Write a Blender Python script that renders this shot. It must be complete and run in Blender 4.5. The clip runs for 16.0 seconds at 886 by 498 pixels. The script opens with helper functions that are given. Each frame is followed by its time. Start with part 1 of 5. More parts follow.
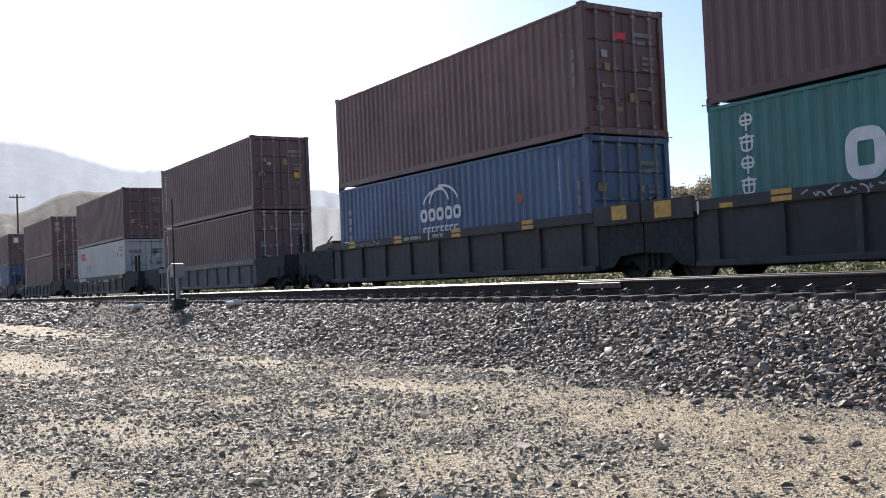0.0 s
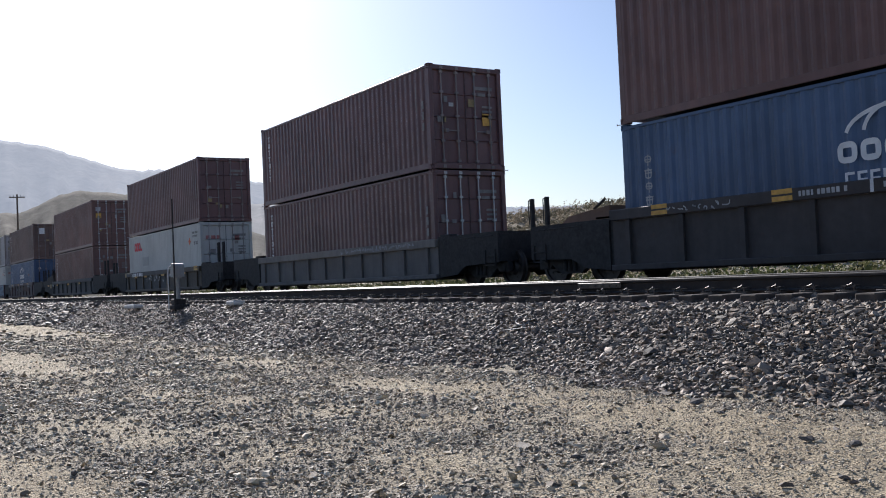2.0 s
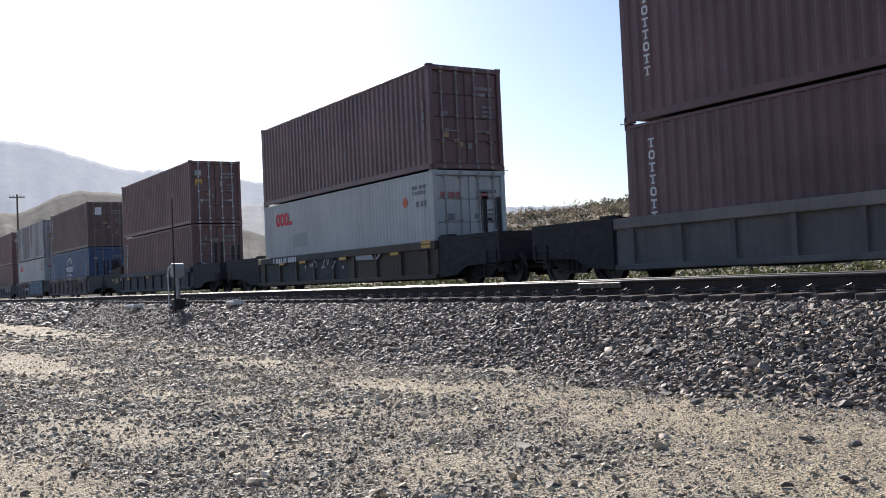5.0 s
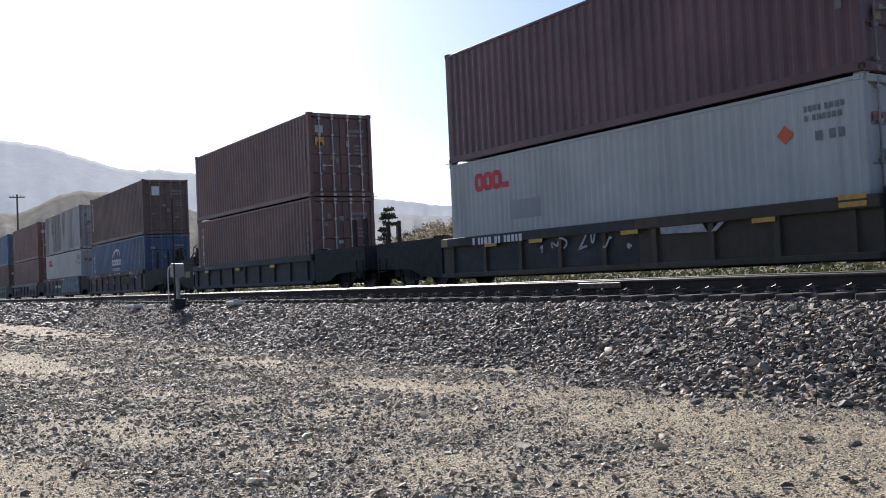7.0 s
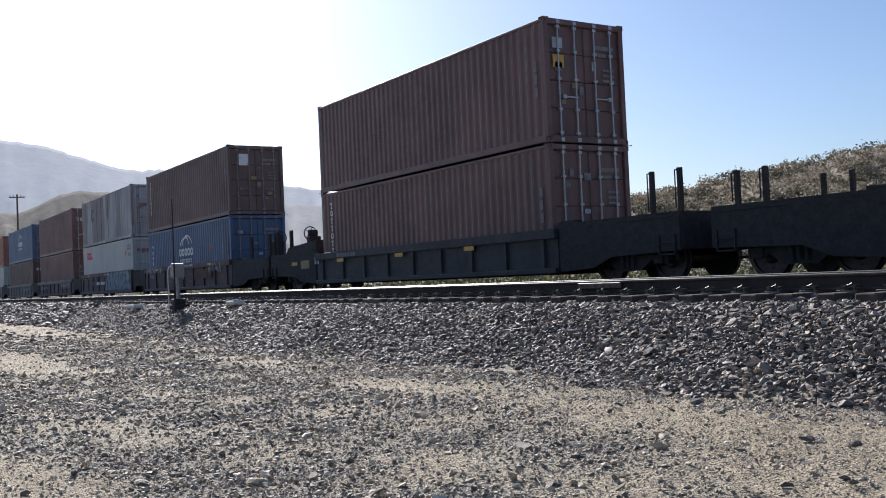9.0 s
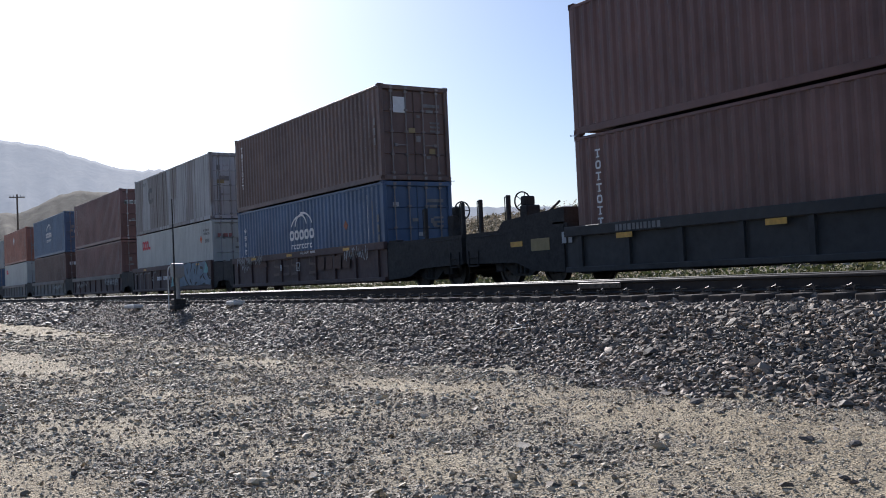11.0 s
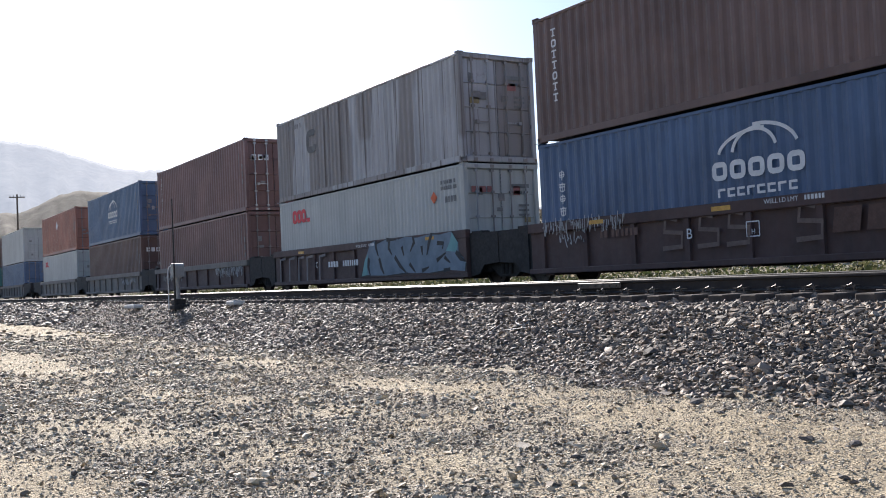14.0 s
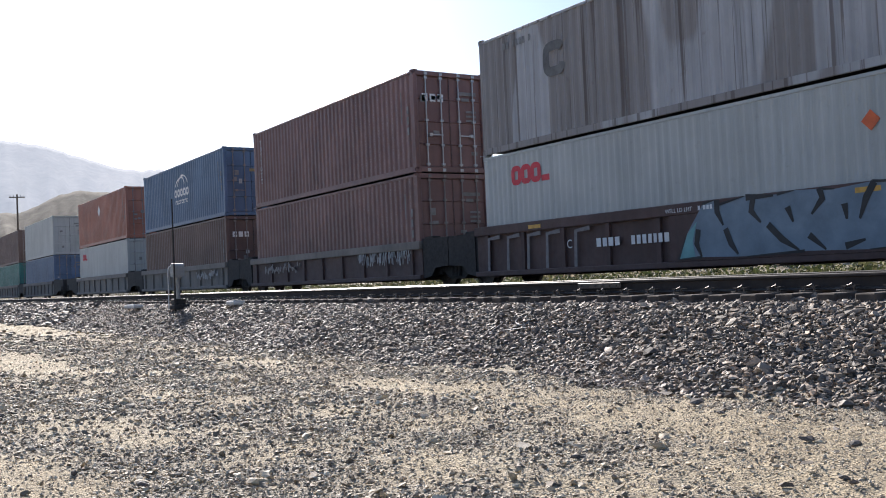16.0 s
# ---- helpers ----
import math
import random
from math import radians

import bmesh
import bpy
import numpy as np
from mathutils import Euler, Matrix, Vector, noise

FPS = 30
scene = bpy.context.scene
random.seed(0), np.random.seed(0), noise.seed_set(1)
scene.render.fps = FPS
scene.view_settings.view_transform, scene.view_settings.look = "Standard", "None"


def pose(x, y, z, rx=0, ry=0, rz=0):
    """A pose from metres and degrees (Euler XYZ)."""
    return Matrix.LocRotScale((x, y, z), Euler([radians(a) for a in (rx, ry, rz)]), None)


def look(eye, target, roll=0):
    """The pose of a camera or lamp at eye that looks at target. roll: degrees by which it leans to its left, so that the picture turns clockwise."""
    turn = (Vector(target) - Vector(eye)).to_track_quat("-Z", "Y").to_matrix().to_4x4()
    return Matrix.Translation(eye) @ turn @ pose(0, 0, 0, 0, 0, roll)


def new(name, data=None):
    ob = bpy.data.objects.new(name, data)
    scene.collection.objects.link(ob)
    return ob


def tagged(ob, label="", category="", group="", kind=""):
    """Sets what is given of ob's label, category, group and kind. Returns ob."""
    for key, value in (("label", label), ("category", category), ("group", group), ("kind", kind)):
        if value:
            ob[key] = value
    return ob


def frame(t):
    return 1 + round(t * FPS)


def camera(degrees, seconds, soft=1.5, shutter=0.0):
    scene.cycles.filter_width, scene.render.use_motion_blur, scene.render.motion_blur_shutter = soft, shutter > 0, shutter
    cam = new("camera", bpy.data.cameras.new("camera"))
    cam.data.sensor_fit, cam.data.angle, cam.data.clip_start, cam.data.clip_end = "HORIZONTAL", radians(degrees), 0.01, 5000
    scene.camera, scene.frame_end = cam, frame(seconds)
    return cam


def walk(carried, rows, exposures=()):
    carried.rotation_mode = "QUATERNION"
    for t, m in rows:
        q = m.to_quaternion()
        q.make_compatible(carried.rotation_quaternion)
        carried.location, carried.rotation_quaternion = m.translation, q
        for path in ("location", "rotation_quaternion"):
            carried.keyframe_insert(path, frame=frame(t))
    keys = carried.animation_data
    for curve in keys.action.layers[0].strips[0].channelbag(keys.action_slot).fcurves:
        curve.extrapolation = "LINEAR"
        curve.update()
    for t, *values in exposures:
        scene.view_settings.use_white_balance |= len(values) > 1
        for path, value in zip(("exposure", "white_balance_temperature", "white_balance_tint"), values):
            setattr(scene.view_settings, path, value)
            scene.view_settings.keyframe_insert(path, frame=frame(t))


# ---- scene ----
cam = camera(49.08, 16.0, soft=1.0)
EYE = pose(0, 0, 1.15, 91.720, 2.549, 57.813)
walk(cam, [(0, EYE), (16, EYE)], exposures=[(0, 0.80, 6250, 14), (1, 0.64, 6250, 14), (2, 0.27, 6000, 14), (2.5, 0.26, 5950, 14), (4, 0.55, 6150, 14), (7, 0.43, 6080, 14), (8, 0.20, 5960, 14), (8.5, 0.12, 5900, 14), (9.2, 0.42, 5920, 14), (11.4, 0.20, 5900, 14), (12, 0.22, 5900, 14), (12.5, 0.53, 6080, 14), (13, 0.74, 6200, 14), (14, 0.84, 6250, 14), (16, 0.80, 6250, 14)])

# ---- light: low sun behind the train, ahead of the camera ----
SUN_EL, SUN_AZ = 29.0, 77.0          # degrees up, degrees left of +Y
world = bpy.data.worlds.new("sky")
scene.world = world
world.use_nodes = True
nt = world.node_tree
sky = nt.nodes.new("ShaderNodeTexSky")
sky.sky_type = "NISHITA"
sky.sun_disc = False
sky.sun_elevation, sky.sun_rotation = radians(SUN_EL), radians(-SUN_AZ)
sky.air_density, sky.dust_density, sky.ozone_density = 1.0, 1.0, 4.0
nt.links.new(sky.outputs[0], nt.nodes["Background"].inputs[0])
nt.nodes["Background"].inputs[1].default_value = 0.084
sun = new("sun", bpy.data.lights.new("sun", "SUN"))
sun.data.energy, sun.data.angle, sun.data.color = 5.0, radians(0.6), (1.0, 0.93, 0.82)
to_sun = Vector((-math.sin(radians(SUN_AZ)) * math.cos(radians(SUN_EL)), math.cos(radians(SUN_AZ)) * math.cos(radians(SUN_EL)), math.sin(radians(SUN_EL))))
sun.matrix_world = look(tuple(to_sun * 50), (0, 0, 0))

# ---- materials ----
def nodes(name):
    m = bpy.data.materials.new(name)
    m.use_nodes = True
    t = m.node_tree
    return m, t, t.nodes["Principled BSDF"], t.nodes.new, t.links.new


def tex_noise(t, vec, scale, detail=6.0, rough=0.6, stretch=None):
    n = t.nodes.new("ShaderNodeTexNoise")
    n.inputs["Scale"].default_value, n.inputs["Detail"].default_value, n.inputs["Roughness"].default_value = scale, detail, rough
    if stretch:
        mp = t.nodes.new("ShaderNodeMapping")
        mp.inputs["Scale"].default_value = stretch
        t.links.new(vec, mp.inputs[0])
        vec = mp.outputs[0]
    t.links.new(vec, n.inputs["Vector"])
    return n.outputs["Fac"]


def ramp(t, fac, stops):
    r = t.nodes.new("ShaderNodeValToRGB")
    e = r.color_ramp.elements
    while len(e) < len(stops):
        e.new(0.5)
    for el, (p, c) in zip(e, stops):
        el.position, el.color = p, (*c, 1) if len(c) == 3 else c
    t.links.new(fac, r.inputs[0])
    return r.outputs[0]


def mixc(t, fac, a, b, mode="MIX"):
    n = t.nodes.new("ShaderNodeMix")
    n.data_type, n.blend_type = "RGBA", mode
    for sock, v in ((n.inputs[0], fac), (n.inputs[6], a), (n.inputs[7], b)):
        if isinstance(v, (int, float)):
            sock.default_value = v
        elif isinstance(v, tuple):
            sock.default_value = (*v, 1) if len(v) == 3 else v
        else:
            t.links.new(v, sock)
    return n.outputs[2]


def grey(v):
    return (v, v, v)


def shifted(t, kind="Object", amount=40.0):
    """Object coordinates, moved by a random amount for each object."""
    tc = t.nodes.new("ShaderNodeTexCoord")
    info = t.nodes.new("ShaderNodeObjectInfo")
    mul = t.nodes.new("ShaderNodeVectorMath")
    mul.operation = "SCALE"
    comb = t.nodes.new("ShaderNodeCombineXYZ")
    for k in range(3):
        t.links.new(info.outputs["Random"], comb.inputs[k])
    t.links.new(comb.outputs[0], mul.inputs[0])
    mul.inputs["Scale"].default_value = amount
    add = t.nodes.new("ShaderNodeVectorMath")
    t.links.new(tc.outputs[kind], add.inputs[0])
    t.links.new(mul.outputs[0], add.inputs[1])
    return add.outputs[0]


def bump(t, bsdf, height, strength, dist=0.01):
    b = t.nodes.new("ShaderNodeBump")
    b.inputs["Strength"].default_value, b.inputs["Distance"].default_value = strength, dist
    t.links.new(height, b.inputs["Height"])
    t.links.new(b.outputs[0], bsdf.inputs["Normal"])


def paint(name, col, rust=0.35, dirt=0.4, rough=0.55, fade=0.25, patch=0.0, bleach=1.38):
    """Weathered paint on steel: faded zones, vertical streaks, rust spots and grime."""
    col = tuple(bleach * c + 0.04 * (bleach - 1.0) for c in col)      # dusty and sun-bleached
    m, t, b, N, L = nodes(name)
    vec = shifted(t)
    light = tuple(min(1, c * (1 + fade) + 0.25 * fade * 0.3) for c in col)
    dark = tuple(c * (1 - fade) for c in col)
    c = ramp(t, tex_noise(t, vec, 0.55, 5, 0.6), [(0.3, dark), (0.7, light)])
    streak = tex_noise(t, vec, 1.0, 7, 0.65, (5.0, 5.0, 0.22))
    grime = ramp(t, streak, [(0.46, grey(0.0)), (0.72, grey(dirt))])
    c = mixc(t, grime, c, tuple(0.45 * x + 0.012 for x in col))
    if patch:
        px = tex_noise(t, vec, 1.0, 1, 0.3, (0.7, 0.0, 0.12))
        pf = ramp(t, px, [(0.47, grey(0.0)), (0.49, grey(patch))])
        c = mixc(t, pf, c, (0.15, 0.115, 0.095))
        s2 = ramp(t, tex_noise(t, vec, 1.0, 4, 0.6, (7.0, 7.0, 0.1)), [(0.56, grey(0.0)), (0.62, grey(0.75))])
        c = mixc(t, s2, c, (0.085, 0.06, 0.05))
    spots = ramp(t, tex_noise(t, vec, 3.5, 10, 0.75), [(0.60, grey(0.0)), (0.70, grey(rust))])
    c = mixc(t, spots, c, (0.11, 0.045, 0.02))
    L(c, b.inputs["Base Color"])
    L(ramp(t, tex_noise(t, vec, 6, 6, 0.7), [(0.3, grey(rough - 0.20)), (0.75, grey(rough + 0.10))]), b.inputs["Roughness"])
    b.inputs["Sheen Weight"].default_value = 0.12          # fine dust
    b.inputs["Sheen Roughness"].default_value = 0.5
    bump(t, b, tex_noise(t, vec, 9, 6, 0.7), 0.15, 0.004)
    return m


def plain(name, col, rough=0.6, metal=0.0, var=0.25, scale=8.0):
    m, t, b, N, L = nodes(name)
    vec = shifted(t)
    L(ramp(t, tex_noise(t, vec, scale, 7, 0.65), [(0.3, tuple(c * (1 - var) for c in col)), (0.7, tuple(min(1, c * (1 + var)) for c in col))]), b.inputs["Base Color"])
    L(ramp(t, tex_noise(t, vec, scale * 3, 5, 0.6), [(0.3, grey(rough - 0.1)), (0.7, grey(min(1, rough + 0.15)))]), b.inputs["Roughness"])
    b.inputs["Metallic"].default_value = metal
    bump(t, b, tex_noise(t, vec, scale * 4, 5, 0.7), 0.2, 0.004)
    return m


def stone_mat(name, stops, rough=0.6):
    """Broken stone: a colour for each piece, fine grain over it."""
    m, t, b, N, L = nodes(name)
    g = N("ShaderNodeNewGeometry")
    tc = N("ShaderNodeTexCoord")
    c = ramp(t, g.outputs["Random Per Island"], stops)
    gr = ramp(t, tex_noise(t, tc.outputs["Object"], 60, 5, 0.7), [(0.3, grey(0.7)), (0.7, grey(1.25))])
    L(mixc(t, 1.0, c, gr, "MULTIPLY"), b.inputs["Base Color"])
    b.inputs["Roughness"].default_value = rough
    bump(t, b, tex_noise(t, tc.outputs["Object"], 90, 4, 0.7), 0.4, 0.004)
    return m


def ground_mat():
    """Dusty tan dirt with fine grit; grey ballast grit, darkened as gap shadow, on the embankment."""
    m, t, b, N, L = nodes("dirt")
    tc = N("ShaderNodeTexCoord")
    v = tc.outputs["Object"]
    c = ramp(t, tex_noise(t, v, 0.45, 7, 0.65), [(0.30, (0.47, 0.375, 0.245)), (0.52, (0.61, 0.50, 0.335)), (0.75, (0.70, 0.59, 0.415))])
    c = mixc(t, 1.0, c, ramp(t, tex_noise(t, v, 9, 8, 0.75), [(0.28, grey(0.5)), (0.72, grey(1.3))]), "MULTIPLY")
    vo = N("ShaderNodeTexVoronoi")
    vo.inputs["Scale"].default_value = 55
    L(v, vo.inputs["Vector"])
    grit = ramp(t, vo.outputs["Color"], [(0.2, (0.17, 0.155, 0.13)), (0.55, (0.36, 0.325, 0.27)), (0.85, (0.60, 0.54, 0.45))])
    at = N("ShaderNodeAttribute")
    at.attribute_name = "gravel_cover"
    gm = ramp(t, tex_noise(t, v, 3.0, 6, 0.7), [(0.32, grey(0.25)), (0.62, grey(1.0))])
    gm = mixc(t, 1.0, gm, ramp(t, at.outputs["Fac"], [(0.05, grey(0.1)), (0.75, grey(1.0))]), "MULTIPLY")
    c = mixc(t, gm, c, grit)
    sep = N("ShaderNodeSeparateXYZ")
    L(v, sep.inputs[0])
    mr = N("ShaderNodeMapRange")
    mr.inputs[1].default_value, mr.inputs[2].default_value = 0.10, 0.22
    L(sep.outputs[2], mr.inputs[0])
    # grit under the loose ballast, with the shadow of its gaps in the colour
    stone = ramp(t, tex_noise(t, v, 28, 6, 0.8), [(0.3, (0.05, 0.047, 0.045)), (0.7, (0.17, 0.16, 0.15))])
    lim = N("ShaderNodeMapRange")
    lim.inputs[1].default_value, lim.inputs[2].default_value, lim.inputs[3].default_value, lim.inputs[4].default_value = 18.5, 20.5, 1.0, 0.0
    L(sep.outputs[1], lim.inputs[0])
    both = N("ShaderNodeMath")
    both.operation = "MULTIPLY"
    L(mr.outputs[0], both.inputs[0])
    L(lim.outputs[0], both.inputs[1])
    L(mixc(t, both.outputs[0], c, stone), b.inputs["Base Color"])
    b.inputs["Roughness"].default_value = 0.9
    add = N("ShaderNodeMath")
    L(tex_noise(t, v, 22, 8, 0.8), add.inputs[0])
    L(vo.outputs["Distance"], add.inputs[1])
    bump(t, b, add.outputs[0], 1.0, 0.03)
    return m


def hill_mat(name, lo, mid, hi, scale, haze=(0, 0, 0), amount=0.0):
    m, t, b, N, L = nodes(name)
    tc = N("ShaderNodeTexCoord")
    v = tc.outputs["Object"]
    c = ramp(t, tex_noise(t, v, scale, 10, 0.7), [(0.32, lo), (0.5, mid), (0.68, hi)])
    c = mixc(t, 1.0, c, ramp(t, tex_noise(t, v, scale * 9, 8, 0.75), [(0.3, grey(0.6)), (0.7, grey(1.3))]), "MULTIPLY")
    L(c, b.inputs["Base Color"])
    b.inputs["Roughness"].default_value = 0.95
    bump(t, b, tex_noise(t, v, scale * 5, 8, 0.75), 0.8, 0.4)
    # distance haze, put in as a glow of the hill's own surface
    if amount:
        b.inputs["Emission Color"].default_value = (*haze, 1)
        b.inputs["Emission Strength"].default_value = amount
    return m


def leaf_mat(name, stops, patches=None):
    m, t, b, N, L = nodes(name)
    g = N("ShaderNodeNewGeometry")
    tone = ramp(t, g.outputs["Random Per Island"], stops)
    if patches:                       # bushes of another colour among the dry grass
        tc = N("ShaderNodeTexCoord")
        tone = mixc(t, ramp(t, tex_noise(t, tc.outputs["Object"], 0.22, 4, 0.6), [(0.46, grey(0.0)), (0.56, grey(0.85))]), tone, patches)
    L(tone, b.inputs["Base Color"])
    b.inputs["Roughness"].default_value = 0.65
    tr = N("ShaderNodeBsdfTranslucent")
    L(tone, tr.inputs[0])
    mx = N("ShaderNodeMixShader")
    mx.inputs[0].default_value = 0.35
    L(b.outputs[0], mx.inputs[1])
    L(tr.outputs[0], mx.inputs[2])
    L(mx.outputs[0], t.nodes["Material Output"].inputs[0])
    return m


DIRT = ground_mat()
BALLAST = stone_mat("ballast_stone", [(0.0, (0.071, 0.057, 0.046)), (0.45, (0.171, 0.139, 0.109)), (0.75, (0.298, 0.239, 0.183)), (0.93, (0.396, 0.290, 0.206)), (1.0, (0.606, 0.498, 0.383))], 0.66)
GRAVEL = stone_mat("gravel_stone", [(0.0, (0.121, 0.098, 0.072)), (0.5, (0.308, 0.244, 0.167)), (0.8, (0.507, 0.405, 0.266)), (1.0, (0.68, 0.57, 0.41))], 0.68)
GRIT = stone_mat("grit_stone", [(0.0, (0.17, 0.142, 0.105)), (0.25, (0.36, 0.30, 0.215)), (0.7, (0.58, 0.49, 0.35)), (1.0, (0.76, 0.67, 0.51))], 0.65)
STEEL_RAIL = plain("rail_steel", (0.036, 0.027, 0.023), 0.9, 0.0, 0.35, 6)
RAIL_TOP = plain("rail_head", (0.13, 0.127, 0.122), 0.5, 1.0, 0.1, 12)
# rail steel made paler, to paint in the lit edge of the foot
LIT_FOOT = plain("lit_rail_foot", (0.20, 0.18, 0.165), 0.42, 0.7, 0.3, 10)
TIE_WOOD = plain("tie_wood", (0.075, 0.06, 0.05), 0.85, 0.0, 0.45, 7)
IRON = plain("track_iron", (0.085, 0.068, 0.058), 0.5, 0.4, 0.4, 14)
GALV = plain("galvanised_rod", (0.42, 0.42, 0.43), 0.42, 0.6, 0.25, 14)
RUBBER = plain("dark_gasket", (0.02, 0.02, 0.02), 0.7)
BLACK = plain("black_steel", (0.026, 0.023, 0.022), 0.75, 0.0, 0.45, 5)
WHEEL = plain("wheel_steel", (0.06, 0.05, 0.045), 0.5, 0.5, 0.4, 8)
WHITE_INK = plain("white_lettering", (0.72, 0.72, 0.72), 0.6, 0, 0.12, 5)
GREY_INK = plain("worn_lettering", (0.42, 0.42, 0.42), 0.7, 0, 0.3, 5)
RED_INK = plain("red_lettering", (0.62, 0.05, 0.07), 0.6, 0, 0.15, 5)
YELLOW = plain("reflector_yellow", (0.62, 0.34, 0.06), 0.45, 0, 0.25, 9)
TEAL_SPRAY = plain("teal_spray", (0.19, 0.245, 0.30), 0.65, 0, 0.22, 2)
ORANGE_INK = plain("orange_placard", (0.65, 0.13, 0.04), 0.55, 0, 0.15, 6)
CONCRETE = plain("pale_concrete", (0.55, 0.53, 0.50), 0.85, 0, 0.2, 9)
CASE_GREY = plain("case_paint", (0.27, 0.275, 0.275), 0.5, 0.1, 0.15, 6)
DARK_INK = plain("worn_black_lettering", (0.20, 0.20, 0.20), 0.7, 0, 0.3, 5)
POLE_WOOD = plain("pole_wood", (0.09, 0.07, 0.055), 0.85, 0, 0.3, 4)
WEED = leaf_mat("weed_leaf", [(0.0, (0.03, 0.045, 0.018)), (0.5, (0.075, 0.09, 0.035)), (0.85, (0.15, 0.14, 0.07)), (1.0, (0.36, 0.34, 0.22))])
FAINT_YELLOW = plain("faded_yellow", (0.30, 0.23, 0.11), 0.6, 0, 0.2, 6)
FAINT_INK = plain("faint_lettering", (0.21, 0.20, 0.195), 0.7, 0, 0.3, 5)
SCRUB = leaf_mat("scrub_leaf", [(0.0, (0.13, 0.11, 0.075)), (0.4, (0.27, 0.225, 0.16)), (0.8, (0.40, 0.335, 0.245)), (1.0, (0.52, 0.45, 0.34))], (0.075, 0.072, 0.045))
TREE_LEAF = leaf_mat("tree_leaf", [(0.0, (0.025, 0.035, 0.015)), (1.0, (0.07, 0.08, 0.035))])

# ---- mesh helpers ----
def box(bm, x0, x1, y0, y1, z0, z1, bev=0.0):
    v = [bm.verts.new((x, y, z)) for z in (z0, z1) for x, y in ((x0, y0), (x1, y0), (x1, y1), (x0, y1))]
    fs = [bm.faces.new([v[i] for i in q]) for q in ((3, 2, 1, 0), (4, 5, 6, 7), (0, 1, 5, 4), (1, 2, 6, 5), (2, 3, 7, 6), (3, 0, 4, 7))]
    if bev:
        bmesh.ops.bevel(bm, geom=list({e for f in fs for e in f.edges}), offset=bev, segments=1, affect="EDGES")
    return bm


def boxes(*rows, bev=0.0):
    bm = bmesh.new()
    for r in rows:
        box(bm, *r, bev=bev)
    return bm


def tube(bm, a, b, r, n=8):
    a, b = Vector(a), Vector(b)
    d = (b - a).normalized()
    u = d.orthogonal().normalized()
    w = d.cross(u)
    ra, rb = r if isinstance(r, tuple) else (r, r)
    c = [(math.cos(6.28318 * i / n), math.sin(6.28318 * i / n)) for i in range(n)]
    A = [bm.verts.new(a + (u * x + w * y) * ra) for x, y in c]
    B = [bm.verts.new(b + (u * x + w * y) * rb) for x, y in c]
    for i in range(n):
        bm.faces.new((A[i], A[(i + 1) % n], B[(i + 1) % n], B[i]))
    bm.faces.new(A[::-1])
    bm.faces.new(B)
    return bm


def prism(bm, pts, y0, y1):
    """A polygon in x and z, pulled from y0 to y1."""
    A = [bm.verts.new((x, y0, z)) for x, z in pts]
    B = [bm.verts.new((x, y1, z)) for x, z in pts]
    n = len(pts)
    bm.faces.new(A)
    bm.faces.new(B[::-1])
    for i in range(n):
        bm.faces.new((A[(i + 1) % n], A[i], B[i], B[(i + 1) % n]))
    return bm


def mesh_of(name, bm):
    me = bpy.data.meshes.new(name)
    bmesh.ops.recalc_face_normals(bm, faces=bm.faces[:])
    bm.to_mesh(me)
    bm.free()
    return me


def piece(name, me, material, parent=None, label="", m=None):
    """An object of its own on a shared mesh, with its own material."""
    ob = new(name, me)
    if not me.materials:
        me.materials.append(material)
    ob.material_slots[0].link = "OBJECT"
    ob.material_slots[0].material = material
    if parent:
        ob.parent = parent
    if m is not None:
        ob.matrix_local = m
    return tagged(ob, label)


def part(name, bm, material, parent=None, label="", m=None):
    return piece(name, mesh_of(name, bm), material, parent, label, m)


def soup(name, verts, faces, material, kind="stuff", label="", category=""):
    """One mesh out of arrays of points and equal-sided faces."""
    me = bpy.data.meshes.new(name)
    k = faces.shape[1]
    me.vertices.add(len(verts))
    me.vertices.foreach_set("co", np.ascontiguousarray(verts, dtype=np.float32).ravel())
    me.loops.add(faces.size)
    me.loops.foreach_set("vertex_index", np.ascontiguousarray(faces, dtype=np.int32).ravel())
    me.polygons.add(len(faces))
    me.polygons.foreach_set("loop_start", np.arange(0, faces.size, k, dtype=np.int32))
    me.polygons.foreach_set("use_smooth", np.zeros(len(faces), bool))
    me.update(calc_edges=True)
    me.materials.append(material)
    return tagged(new(name, me), label, category, kind=kind)


# ---- ground ----
def smooth(a, b, x):
    s = np.clip((x - a) / (b - a), 0, 1)
    return s * s * (3 - 2 * s)


def waves(x, y):
    """Low uneven swells of the dirt."""
    return 0.025 * np.sin(0.9 * x + 0.5 * y) * np.sin(0.7 * y - 0.3 * x) + 0.012 * np.sin(2.3 * x + 1.1) * np.sin(2.9 * y + 0.6 * x) + 0.006 * np.sin(6.1 * x - 2.0 * y) * np.sin(5.3 * y + x)


def lattice(x, y, seed):
    """Smooth random heights on a unit lattice, 0 to 1."""
    i, j = np.floor(x), np.floor(y)
    u, v = x - i, y - j
    u, v = u * u * (3 - 2 * u), v * v * (3 - 2 * v)

    def corner(a, b):
        h = np.sin(a * 127.1 + b * 311.7 + seed * 74.7) * 43758.5453
        return h - np.floor(h)
    return (corner(i, j) * (1 - u) + corner(i + 1, j) * u) * (1 - v) + (corner(i, j + 1) * (1 - u) + corner(i + 1, j + 1) * u) * v


